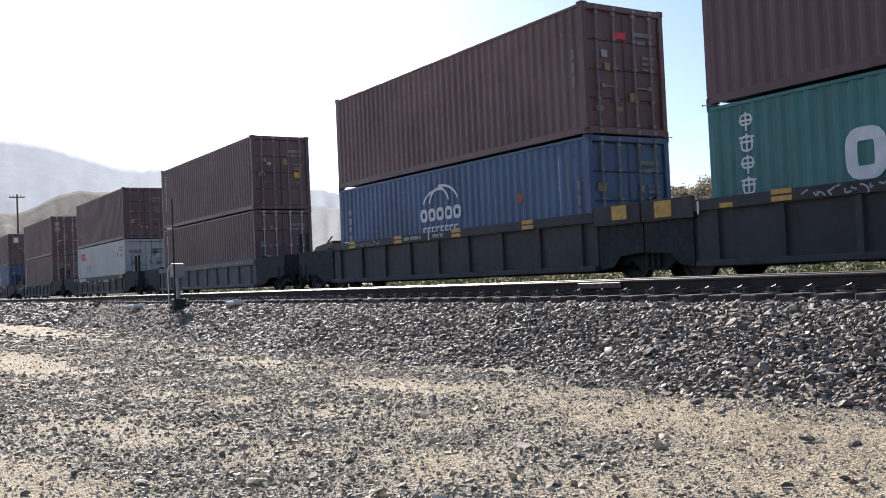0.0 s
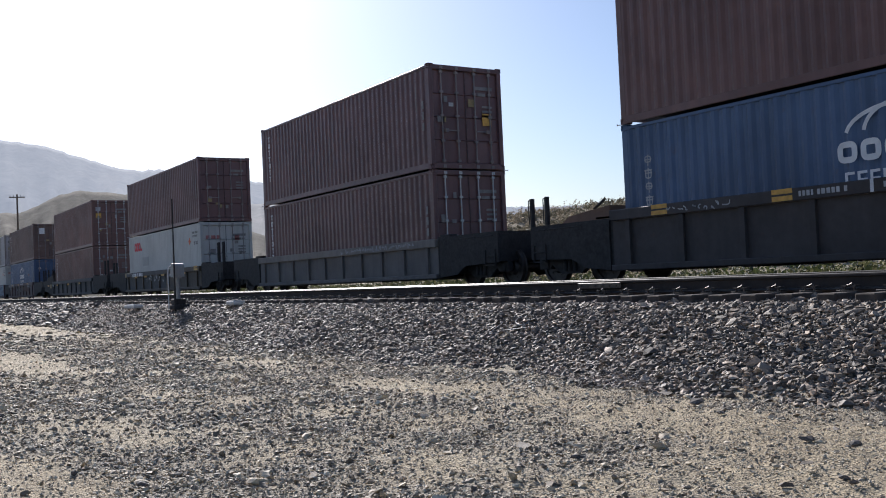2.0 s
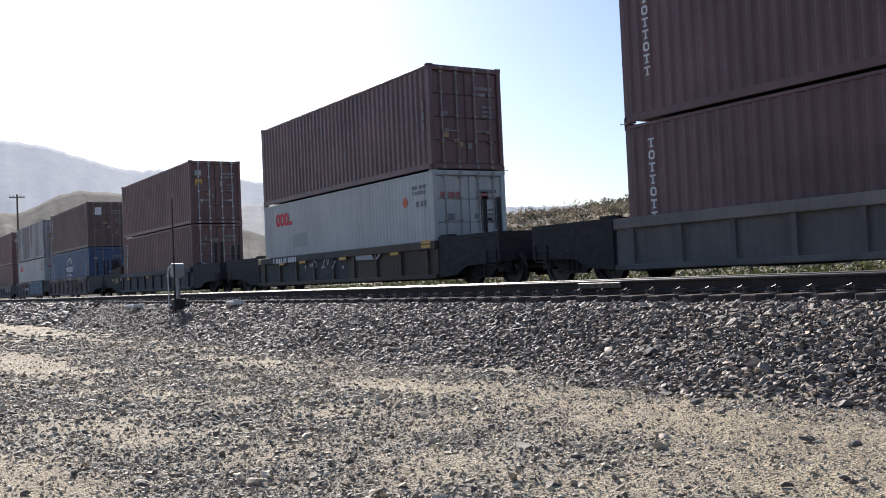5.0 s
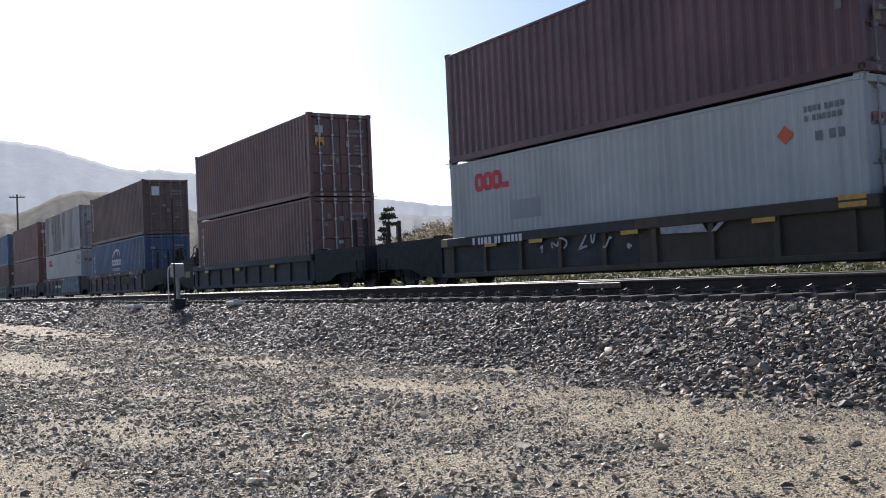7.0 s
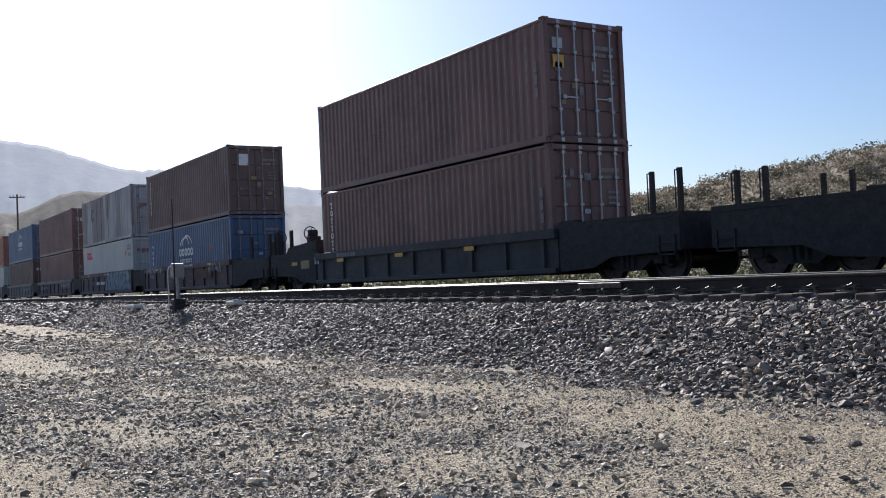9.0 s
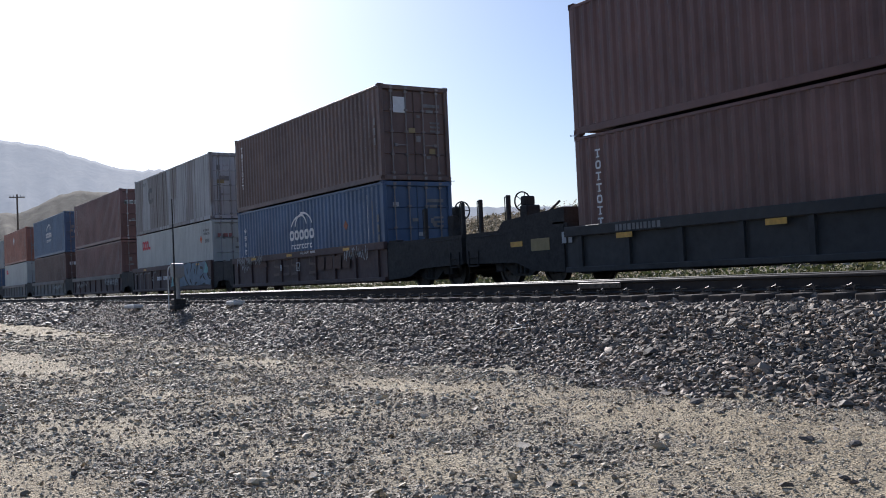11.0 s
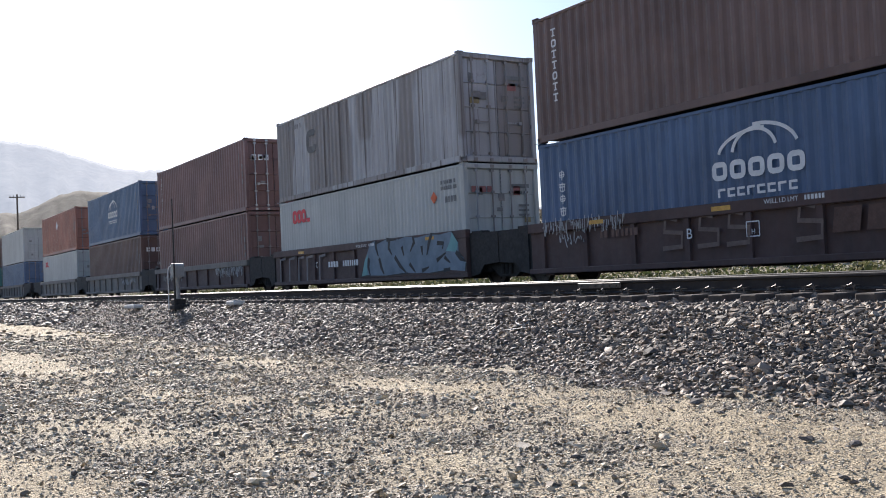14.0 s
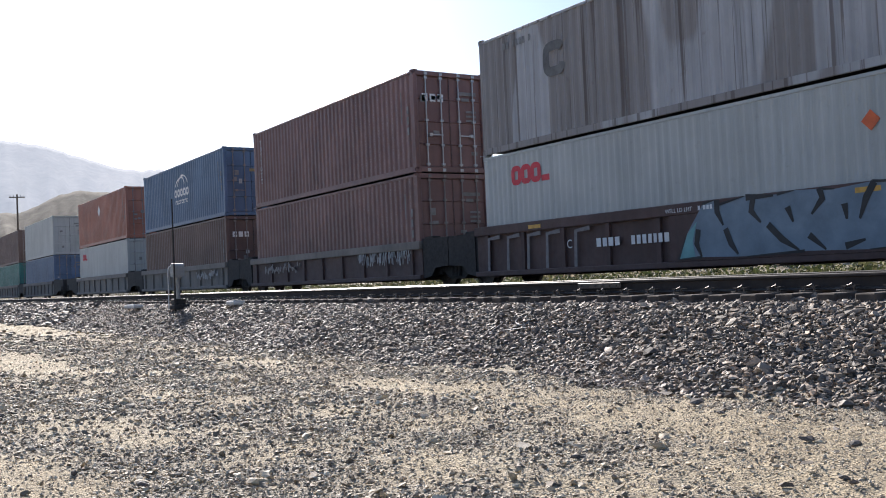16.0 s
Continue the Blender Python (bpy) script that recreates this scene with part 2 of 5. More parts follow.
def clods(x, y):
    """Crumbly lumps of trodden dirt, a few centimetres across."""
    u, v = x + 0.05 * np.sin(7.3 * y + 2.1 * x), y + 0.05 * np.sin(6.1 * x - 2.7 * y)
    a = lattice(5.4 * u + 2.9 * v, 5.4 * v - 2.9 * u, 1) - 0.5
    b = lattice(8.1 * u - 10.2 * v, 8.1 * v + 10.2 * u, 2)
    c = lattice(24.0 * u + 11.3 * v, 24.0 * v - 11.3 * u, 3)
    return 0.020 * a + 0.020 * (b ** 2 - 0.33) + 0.013 * (c ** 2 - 0.33)


def ground_z(x, y):
    x, y = np.asarray(x, float), np.asarray(y, float)
    toe = 6.75 + 0.18 * np.sin(0.45 * x) + 0.10 * np.sin(1.3 * x + 1)
    up = np.clip((y - toe) / (8.62 - toe), 0, 1)
    z = 0.70 * (0.75 * up + 0.25 * smooth(0, 1, up))
    z = z - 0.20 * smooth(11.7, 13.0, y) - 0.05 * smooth(17.4, 19.5, y)
    flat = 1 - smooth(toe - 0.5, toe + 0.3, y) + smooth(19, 22, y)
    far = np.clip(np.hypot(x, y) / 60, 0.0, 1.0)
    near = np.clip((11.0 - np.hypot(x, y)) / 5, 0, 1)
    return z + waves(x, y) * flat * (1 - 0.5 * far) + clods(x, y) * near * np.clip(flat, 0, 1)


def steps(*rows):
    out = []
    for a, b, n in rows:
        out += list(np.linspace(a, b, n, endpoint=False))
    return np.array(out + [rows[-1][1]])


# bare sandy patches: place, reach in x and y, weight
SAND = [(-5.6, 5.45, 2.2, 0.55, 1.0), (-3.6, 5.2, 1.2, 0.75, 0.9), (-3.2, 4.2, 0.8, 0.45, 0.8), (-18.5, 2.75, 3.8, 0.6, 1.6), (-44, 5.6, 15, 1.1, 1.7), (-6.7, 1.0, 1.1, 0.32, 1.5), (-10.5, 3.0, 1.6, 0.35, 0.45), (-8.5, 1.95, 1.0, 0.32, 0.6),
        (-14.5, 5.3, 4.0, 0.45, 0.6), (-9.2, 5.2, 1.5, 0.35, 0.75), (-6.9, 3.9, 1.1, 0.22, 0.5), (-5.0, 3.3, 0.9, 0.2, 0.5)]


def gravelly(x, y):
    """How much loose gravel covers the dirt, 0 to 1."""
    g = np.ones_like(x)
    for cx, cy, rx, ry, w in SAND:
        g = g - w * np.exp(-(((x - cx) / rx) ** 2 + ((y - cy) / ry) ** 2))
    g = g * (0.66 + 0.34 * np.sin(1.7 * x + 2.3 * y) * np.sin(2.9 * x - 1.1 * y + 1)) - 0.12 * (1 + np.sin(4.1 * x + 0.8 * y) * np.sin(6.3 * y - 1.9 * x))
    return np.clip(g, 0.02, 1)


def build_ground():
    xs = steps((-4500, -300, 22), (-300, -60, 60), (-60, -20, 100), (-20, -10, 70), (-10, -2.2, 250), (-2.2, 2, 16), (2, 40, 30), (40, 4500, 22))
    ys = steps((-4500, -60, 18), (-60, -2, 40), (-2, 0.3, 16), (0.3, 6.9, 215), (6.9, 9, 24), (9, 24, 45), (24, 80, 30), (80, 4500, 22))
    X, Y = np.meshgrid(xs, ys)
    V = np.stack([X, Y, ground_z(X, Y)], -1).reshape(-1, 3)
    nx, ny = len(xs), len(ys)
    i = (np.arange(ny - 1)[:, None] * nx + np.arange(nx - 1)).ravel()
    F = np.stack([i, i + 1, i + nx + 1, i + nx], -1)
    ob = soup("ground", V, F, DIRT, "structure", "dusty tan dirt and grit beside a gravel embankment", "ground")
    ob.data.polygons.foreach_set("use_smooth", np.ones(len(F), bool))
    cover = ob.data.attributes.new("gravel_cover", "FLOAT", "POINT")
    cover.data.foreach_set("value", gravelly(V[:, 0], V[:, 1]).astype(np.float32))
    return ob


build_ground()

# ---- loose stone ----
rng = np.random.default_rng(5)
PHI = 1.618
ICO_V = np.array([(-1, PHI, 0), (1, PHI, 0), (-1, -PHI, 0), (1, -PHI, 0), (0, -1, PHI), (0, 1, PHI), (0, -1, -PHI), (0, 1, -PHI), (PHI, 0, -1), (PHI, 0, 1), (-PHI, 0, -1), (-PHI, 0, 1)]) / 1.9
ICO_F = np.array([0, 11, 5, 0, 5, 1, 0, 1, 7, 0, 7, 10, 0, 10, 11, 1, 5, 9, 5, 11, 4, 11, 10, 2, 10, 7, 6, 7, 1, 8, 3, 9, 4, 3, 4, 2, 3, 2, 6, 3, 6, 8, 3, 8, 9, 4, 9, 5, 2, 4, 11, 6, 2, 10, 8, 6, 7, 9, 8, 1]).reshape(-1, 3)


def rotations(n):
    q = rng.normal(size=(n, 4))
    q /= np.linalg.norm(q, axis=1)[:, None]
    w, x, y, z = q.T
    return np.stack([1 - 2 * (y * y + z * z), 2 * (x * y - z * w), 2 * (x * z + y * w), 2 * (x * y + z * w), 1 - 2 * (x * x + z * z), 2 * (y * z - x * w),
                     2 * (x * z - y * w), 2 * (y * z + x * w), 1 - 2 * (x * x + y * y)], -1).reshape(n, 3, 3)


def lying(n, lean=0.42):
    """Turns of flat stones that lie with a random lean."""
    a, b, c = rng.uniform(0, 6.283, n), rng.uniform(0, 6.283, n), lean * np.abs(rng.normal(size=n))
    ux, uy, s, k = np.cos(a), np.sin(a), np.sin(c), np.cos(c)
    tilt = np.stack([k + ux * ux * (1 - k), ux * uy * (1 - k), uy * s, ux * uy * (1 - k), k + uy * uy * (1 - k), -ux * s, -uy * s, ux * s, k], -1).reshape(n, 3, 3)
    z = np.zeros(n)
    yaw = np.stack([np.cos(b), -np.sin(b), z, np.sin(b), np.cos(b), z, z, z, z + 1], -1).reshape(n, 3, 3)
    return tilt @ yaw


def stones(pos, size):
    """Angular stones at the points pos, size across."""
    n = len(pos)
    shape = ICO_V[None] * (1 + 0.42 * rng.normal(size=(n, 12, 1)).clip(-1.2, 1.4)) * np.stack([rng.uniform(0.9, 1.5, n), rng.uniform(0.55, 0.97, n), rng.uniform(0.33, 0.68, n)], -1)[:, None]
    V = np.einsum("nij,nkj->nki", lying(n), shape) * (size * 0.55)[:, None, None] + pos[:, None]
    F = ICO_F[None] + 12 * np.arange(n)[:, None, None]
    return V.reshape(-1, 3), F.reshape(-1, 3)


OCT_V = np.array([(1, 0, 0), (-1, 0, 0), (0, 1, 0), (0, -1, 0), (0, 0, 1), (0, 0, -1)], float)
OCT_F = np.array([(0, 2, 4), (2, 1, 4), (1, 3, 4), (3, 0, 4), (2, 0, 5), (1, 2, 5), (3, 1, 5), (0, 3, 5)])


def chips(pos, size):
    """Small sharp chips."""
    n = len(pos)
    shape = OCT_V[None] * rng.uniform(0.6, 1.25, (n, 6, 1)) * np.stack([rng.uniform(0.8, 1.4, n), rng.uniform(0.6, 1.0, n), rng.uniform(0.4, 0.8, n)], -1)[:, None]
    V = np.einsum("nij,nkj->nki", lying(n, 0.5), shape) * (size * 0.55)[:, None, None] + pos[:, None]
    return V.reshape(-1, 3), (OCT_F[None] + 6 * np.arange(n)[:, None, None]).reshape(-1, 3)


def scatter(x0, x1, y0, y1, per, size, keep=None, sink=0.15, spread=0.3, rise=0.0):
    n = int((x1 - x0) * (y1 - y0) * per)
    x, y = rng.uniform(x0, x1, n), rng.uniform(y0, y1, n)
    if keep is not None:
        k = rng.uniform(size=n) < keep(x, y)
        x, y = x[k], y[k]
    s = size * np.exp(spread * rng.normal(size=len(x)))
    z = ground_z(x, y) + s * (0.3 - sink) + rise * rng.uniform(size=len(x))
    return np.stack([x, y, z], -1), s


def gather(name, material, label, category, *sets, make=None):
    pos, s = np.concatenate([a for a, _ in sets]), np.concatenate([b for _, b in sets])
    return soup(name, *(make or stones)(pos, s), material, "stuff", label, category)


def on_slope(x, y):
    toe = 6.75 + 0.18 * np.sin(0.45 * x) + 0.10 * np.sin(1.3 * x + 1)
    return np.clip((y - toe + 0.30 + 0.25 * np.sin(3.1 * x) * np.sin(1.7 * x + 2)) / 0.55, 0, 1) * np.where((y > 8.72) & (y < 11.5), 0.6, 1.0)


gather("ballast", BALLAST, "dark grey crushed-stone ballast heaped against the track", "ballast",
       scatter(-9, -3.4, 6.1, 8.85, 1080, 0.044, on_slope, 0.1), scatter(-20, -9, 6.1, 8.85, 900, 0.043, on_slope, 0.1), scatter(-38, -20, 6.1, 8.85, 520, 0.050, on_slope, 0.1),
       scatter(-75, -38, 6.1, 8.85, 110, 0.12, on_slope, 0.1), scatter(-150, -75, 6.1, 8.85, 34, 0.2, on_slope, 0.1),
       scatter(-20, -3, 8.85, 9.3, 260, 0.06, None, 0.0), scatter(-60, -20, 8.85, 9.3, 120, 0.08, None, 0.0))
gather("gravel", GRAVEL, "loose grey and tan gravel strewn over the dirt", "gravel",
       scatter(-7.5, -2.4, 0.4, 6.6, 150, 0.028, gravelly, 0.1, 0.35),
       scatter(-13, -7.5, 0.8, 6.7, 125, 0.034, gravelly, 0.1, 0.3),
       scatter(-26, -13, 1.5, 6.8, 190, 0.035, gravelly, 0.1, 0.35), scatter(-60, -26, 2.5, 6.9, 40, 0.07, gravelly, 0.1, 0.4))
gather("grit", GRIT, "fine sharp grit spread over the dirt", "grit",
       scatter(-5.2, -2.4, 0.9, 6.7, 2700, 0.0105, lambda x, y: (0.35 + 0.65 * gravelly(x, y)) * (y > -0.4 - 0.35 * x), 0.05, 0.45), scatter(-7.5, -5.2, 0.6, 6.7, 2000, 0.013, lambda x, y: 0.30 + 0.70 * gravelly(x, y), 0.05, 0.45),
       scatter(-13, -7.5, 0.8, 6.7, 800, 0.019, lambda x, y: 0.22 + 0.78 * gravelly(x, y), 0.05, 0.45), scatter(-22, -13, 1.5, 6.7, 330, 0.028, lambda x, y: 0.03 + 0.97 * gravelly(x, y), 0.05, 0.45), make=chips)
gather("gravel_chips", GRAVEL, "angular grey gravel thickly strewn over the dirt", "gravel",
       scatter(-7.5, -2.4, 0.4, 6.6, 520, 0.024, lambda x, y: gravelly(x, y) ** 1.3, 0.1, 0.35), scatter(-13, -7.5, 0.8, 6.7, 300, 0.032, lambda x, y: gravelly(x, y) ** 1.3, 0.1, 0.35),
       scatter(-26, -13, 1.5, 6.8, 150, 0.046, lambda x, y: gravelly(x, y) ** 1.3, 0.1, 0.35), make=chips)

# ---- tracks ----
NEAR_Y, NEAR_TOP = (9.40, 10.835), 1.014     # the empty track
TRAIN_Y, TRAIN_TOP = (14.393, 15.828), 0.885   # the train's track
RAIL_PROFILE = [(-0.076, 0), (0.076, 0), (0.076, 0.012), (0.012, 0.028), (0.010, 0.135), (0.036, 0.148), (0.036, 0.170), (0.029, 0.180), (0.014, 0.1855), (-0.012, 0.186), (-0.019, 0.1847), (-0.029, 0.1785), (-0.036, 0.168), (-0.036, 0.148), (-0.010, 0.135), (-0.012, 0.028), (-0.076, 0.012)]


def rail(y, top):
    bm = bmesh.new()
    xs = [-420, -120, -60, -30, -10, 60]
    rows = [[bm.verts.new((x, y + a, top - 0.186 + b)) for a, b in RAIL_PROFILE] for x in xs]
    n = len(RAIL_PROFILE)
    for r, s in zip(rows, rows[1:]):
        for i in range(n):
            f = bm.faces.new((r[i], s[i], s[(i + 1) % n], r[(i + 1) % n]))
            # only the near face of the foot takes the painted-in brightness
            f.material_index = 1 if 8 <= i <= 10 else 2 if i == 15 else 0
    ob = part("rail", bm, STEEL_RAIL)
    ob.data.materials.append(RAIL_TOP)
    ob.data.materials.append(LIT_FOOT)
    return tagged(ob, "rusty steel rail with a bright worn head", "rail", "rails of the two tracks", "structure")


near_rails = [rail(y, NEAR_TOP) for y in NEAR_Y]
for y in TRAIN_Y:
    rail(y, TRAIN_TOP)

TIE = mesh_of("tie", boxes((-0.115, 0.115, -1.3, 1.3, -0.18, 0), bev=0.012))
PLATE = mesh_of("tie_plate", boxes((-0.10, 0.10, -0.17, 0.17, 0.0, 0.018)))
clip_bm = bmesh.new()
for sx in (-0.06, 0.06):
    tube(clip_bm, (sx, -0.15, 0.015), (sx, -0.15, 0.062), 0.013, 6)
    box(clip_bm, sx - 0.03, sx + 0.03, -0.175, -0.07, 0.046, 0.066)
tube(clip_bm, (-0.075, -0.11, 0.055), (0.05, -0.16, 0.085), 0.011, 6)
CLIP = mesh_of("rail_clip", clip_bm)
TIE_GAP = 0.497
near_track = tagged(new("track_bed"), "dark creosoted ties with steel plates under the empty track", "track", kind="structure")
far_ties = bmesh.new()
for i in range(560):
    x = -6.551 + 0.03 - TIE_GAP * (i - 12)
    dx, turn = random.uniform(-0.02, 0.02), random.uniform(-0.6, 0.6)
    if i < 130:
        m = pose(x + dx, 10.117 + random.uniform(-0.04, 0.04), NEAR_TOP - 0.186 - 0.018, 0, 0, turn)
        tie = piece("tie", TIE, TIE_WOOD, near_track, m=m)
        piece("tie_plate", PLATE, IRON, near_track, m=pose(x + dx, NEAR_Y[0], NEAR_TOP - 0.204, 0, 0, turn))
        piece("rail_clip", CLIP, IRON, near_track, m=pose(x + dx, NEAR_Y[0], NEAR_TOP - 0.200, 0, 0, turn))
    else:
        box(far_ties, x - 0.115, x + 0.115, 8.82, 11.42, NEAR_TOP - 0.384, NEAR_TOP - 0.204)
    box(far_ties, x - 0.115, x + 0.115, 13.81, 16.41, TRAIN_TOP - 0.366, TRAIN_TOP - 0.186)
far_stuff = part("ties", far_ties, TIE_WOOD)
tagged(far_stuff, "weathered dark wooden ties bedded in ballast", "railway ties", kind="stuff")

# a bolted joint on the near rail
joint = tagged(new("joint_bar"), "steel joint bar bolted to the side of the rail", "joint bar")
joint.matrix_world = pose(-10.65, 9.40, NEAR_TOP - 0.145)
part("bar", boxes((-0.46, 0.46, -0.062, -0.036, 0.03, 0.115), bev=0.008), IRON, joint)
for k in range(6):
    bm = bmesh.new()
    tube(bm, (-0.38 + 0.152 * k, -0.06, 0.07), (-0.38 + 0.152 * k, -0.075, 0.07), 0.014, 6)
    part("bolt", bm, IRON, joint)


# ---- trackside things ----
def trackside_case():
    ob = tagged(new("signal_case"), "grey domed metal case on a stout post by the track", "signal case")
    ob.matrix_world = pose(-27.3, 8.30, 0.66)
    part("base", boxes((-0.34, 0.34, -0.22, 0.22, -0.05, 0.08), (-0.17, 0.17, -0.17, 0.17, 0.08, 0.24), bev=0.02), BLACK, ob, "dark cast foot plate")
    bm = bmesh.new()
    tube(bm, (0, 0, 0.24), (0, 0, 0.86), 0.06, 14)
    tube(bm, (0, 0, 0.82), (0, 0, 0.87), 0.12, 14)
    part("post", bm, CASE_GREY, ob)
    dome = [(-0.13, 0.86), (0.13, 0.86), (0.13, 1.16)] + [(0.13 * math.cos(a), 1.16 + 0.09 * math.sin(a)) for a in (0.4, 0.8, 1.2, 1.57, 1.94, 2.34, 2.74)] + [(-0.13, 1.16)]
    part("case", prism(bmesh.new(), dome, -0.16, 0.16), CASE_GREY, ob)
    part("case_door", boxes((0.132, 0.142, -0.13, 0.13, 0.90, 1.14), bev=0.004), CASE_GREY, ob)
    for z in (0.93, 1.08):
        part("hinge", boxes((0.13, 0.152, -0.158, -0.13, z, z + 0.05)), GALV, ob)
    bm = bmesh.new()
    pts = [(0, -0.27, -0.05), (0, -0.27, 1.0), (0, -0.25, 1.13), (0, -0.15, 1.18)]
    for a, b in zip(pts, pts[1:]):
        tube(bm, a, b, 0.02, 8)
    part("conduit", bm, GALV, ob)
    bm = bmesh.new()
    tube(bm, (0.24, -0.16, -0.1), (0.24, -0.16, 3.05), (0.028, 0.018), 8)
    part("whip_mast", bm, BLACK, ob, "thin dark rod mast")
    return ob


trackside_case()
for x, y, z, rz, sx in ((-31.2, 8.05, 0.66, 6, 0.42), (-23.4, 8.55, 0.74, -3, 0.3)):
    ob = part("concrete_slab", boxes((-sx, sx, -0.16, 0.16, -0.03, 0.07), (-sx * 0.7, sx * 0.7, -0.12, 0.12, 0.07, 0.10), bev=0.02), CONCRETE, label="pale flat concrete slab lying on the ballast")
    ob.matrix_world = pose(x, y, z, 0, 0, rz)
    tagged(ob, category="slab")


def wire(name, pts, r):
    bm = bmesh.new()
    P = [Vector((x, y, float(ground_z(x, y)) + h)) for x, y, h in pts]
    out = []
    for i in range(len(P) - 1):
        a, b, c, d = P[max(i - 1, 0)], P[i], P[i + 1], P[min(i + 2, len(P) - 1)]
        for k in range(6):
            t = k / 6
            out.append(0.5 * ((2 * b) + (c - a) * t + (2 * a - 5 * b + 4 * c - d) * t * t + (3 * b - a - 3 * c + d) * t ** 3))
    out.append(P[-1])
    for a, b in zip(out, out[1:]):
        tube(bm, a, b, r, 5)
    return tagged(part(name, bm, CASE_GREY), "length of bent pale wire lying on the ballast", "wire")


wire("wire", [(-10.44, 7.84, 0.06), (-10.78, 7.76, 0.05), (-10.94, 7.61, 0.07), (-10.98, 7.68, 0.08), (-11.03, 7.85, 0.07), (-11.12, 7.96, 0.05)], 0.006)
wire("wire", [(-10.59, 8.05, 0.06), (-10.57, 7.94, 0.05), (-10.64, 7.88, 0.07), (-10.76, 7.92, 0.08), (-10.86, 8.03, 0.07), (-10.88, 8.12, 0.05)], 0.006)

# larger stones on the dirt
DARK_ROCK = plain("dark_rock", (0.115, 0.098, 0.085), 0.7, 0, 0.35, 20)
for x, y, s in ((-6.06, 4.18, 0.09), (-5.32, 5.19, 0.09), (-3.96, 5.10, 0.13), (-4.15, 5.67, 0.09), (-3.72, 5.25, 0.10), (-5.72, 6.01, 0.16), (-5.12, 4.67, 0.07), (-5.91, 5.23, 0.08), (-4.63, 3.83, 0.09), (-3.29, 4.05, 0.09), (-3.10, 4.36, 0.08), (-3.21, 4.43, 0.07),
                (-3.71, 3.32, 0.06), (-4.20, 3.28, 0.07), (-4.35, 2.88, 0.08), (-5.87, 1.52, 0.09), (-6.45, 1.26, 0.07), (-7.14, 4.25, 0.10), (-8.27, 4.23, 0.09), (-6.44, 2.39, 0.08), (-7.21, 3.56, 0.08), (-5.15, 5.67, 0.09), (-2.90, 4.28, 0.06), (-5.81, 3.17, 0.07)):
    V, F = stones(np.array([[0.0, 0.0, 0.0]]), np.array([s * 0.68]))
    ob = soup("rock", V, F, DARK_ROCK, "", "angular dark grey stone lying on the dirt", "rock")
    ob["group"] = "larger stones on the dirt"
    ob.location = (x, y, float(ground_z(x, y)) + s * 0.18)

# ---- hills, weeds, tree, pole ----
def ridge(name, az, el, r0, r1, r2, material, label, rough, nseg=160, rows=26, base=0.3, seed=0.0):
    """A range of hills: foot at r0, crest at r1, back at r2; the crest's height by bearing (degrees left of +Y)."""
    A = np.linspace(az[0], az[-1], nseg)
    top = r1 * np.tan(np.radians(np.interp(A, az, el))) + 1.15
    T = np.concatenate([np.linspace(0, 1, rows), np.linspace(1, 2, 8)[1:]])
    V = np.zeros((len(T), nseg, 3))
    for j, a in enumerate(A):
        for i, t in enumerate(T):
            r = r0 + (r1 - r0) * t if t <= 1 else r1 + (r2 - r1) * (t - 1)
            p = Vector((a * 0.22 * r1 / 90 + seed, r * 0.03 * 90 / r1, seed))
            n = noise.fractal(p, 0.9, 2.1, 5)
            h = t ** 1.15 if t <= 1 else 1 - 0.8 * (t - 1) ** 1.3
            z = base + (top[j] - base) * h + rough * n * math.sin(min(t, 1) * 2.9) * 0.9
            r += rough * 1.5 * noise.noise(p * 1.7) * math.sin(min(t, 1) * 3.1)
            V[i, j] = (-r * math.sin(math.radians(a)), r * math.cos(math.radians(a)), z)
    n, k = nseg, len(T)
    i = (np.arange(k - 1)[:, None] * n + np.arange(n - 1)).ravel()
    ob = soup(name, V.reshape(-1, 3), np.stack([i, i + n, i + n + 1, i + 1], -1), material, "structure", label, "hill")
    ob.data.polygons.foreach_set("use_smooth", np.ones(len(ob.data.polygons), bool))
    return ob, V


# the two far ranges emit a bluish glow that stands for haze
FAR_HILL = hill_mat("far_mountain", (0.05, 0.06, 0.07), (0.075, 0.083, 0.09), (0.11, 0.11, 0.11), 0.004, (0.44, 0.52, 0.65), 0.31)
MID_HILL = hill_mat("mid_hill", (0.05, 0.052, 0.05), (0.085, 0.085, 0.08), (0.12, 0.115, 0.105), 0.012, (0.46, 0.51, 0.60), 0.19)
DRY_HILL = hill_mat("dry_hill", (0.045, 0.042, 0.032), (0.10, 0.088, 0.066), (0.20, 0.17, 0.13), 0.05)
NEAR_HILL = hill_mat("scrub_slope", (0.16, 0.13, 0.09), (0.31, 0.26, 0.18), (0.48, 0.41, 0.30), 0.25)
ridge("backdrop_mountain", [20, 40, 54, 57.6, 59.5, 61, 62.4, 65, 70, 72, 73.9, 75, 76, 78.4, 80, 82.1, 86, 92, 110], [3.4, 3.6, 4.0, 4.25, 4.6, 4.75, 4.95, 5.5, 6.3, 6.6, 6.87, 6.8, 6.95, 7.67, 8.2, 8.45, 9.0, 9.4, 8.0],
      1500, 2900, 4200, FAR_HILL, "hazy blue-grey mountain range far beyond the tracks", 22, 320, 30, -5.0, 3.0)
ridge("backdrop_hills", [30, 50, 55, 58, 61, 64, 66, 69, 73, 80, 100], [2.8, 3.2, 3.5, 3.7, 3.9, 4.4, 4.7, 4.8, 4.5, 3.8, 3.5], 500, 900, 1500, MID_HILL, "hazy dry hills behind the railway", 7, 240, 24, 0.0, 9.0)
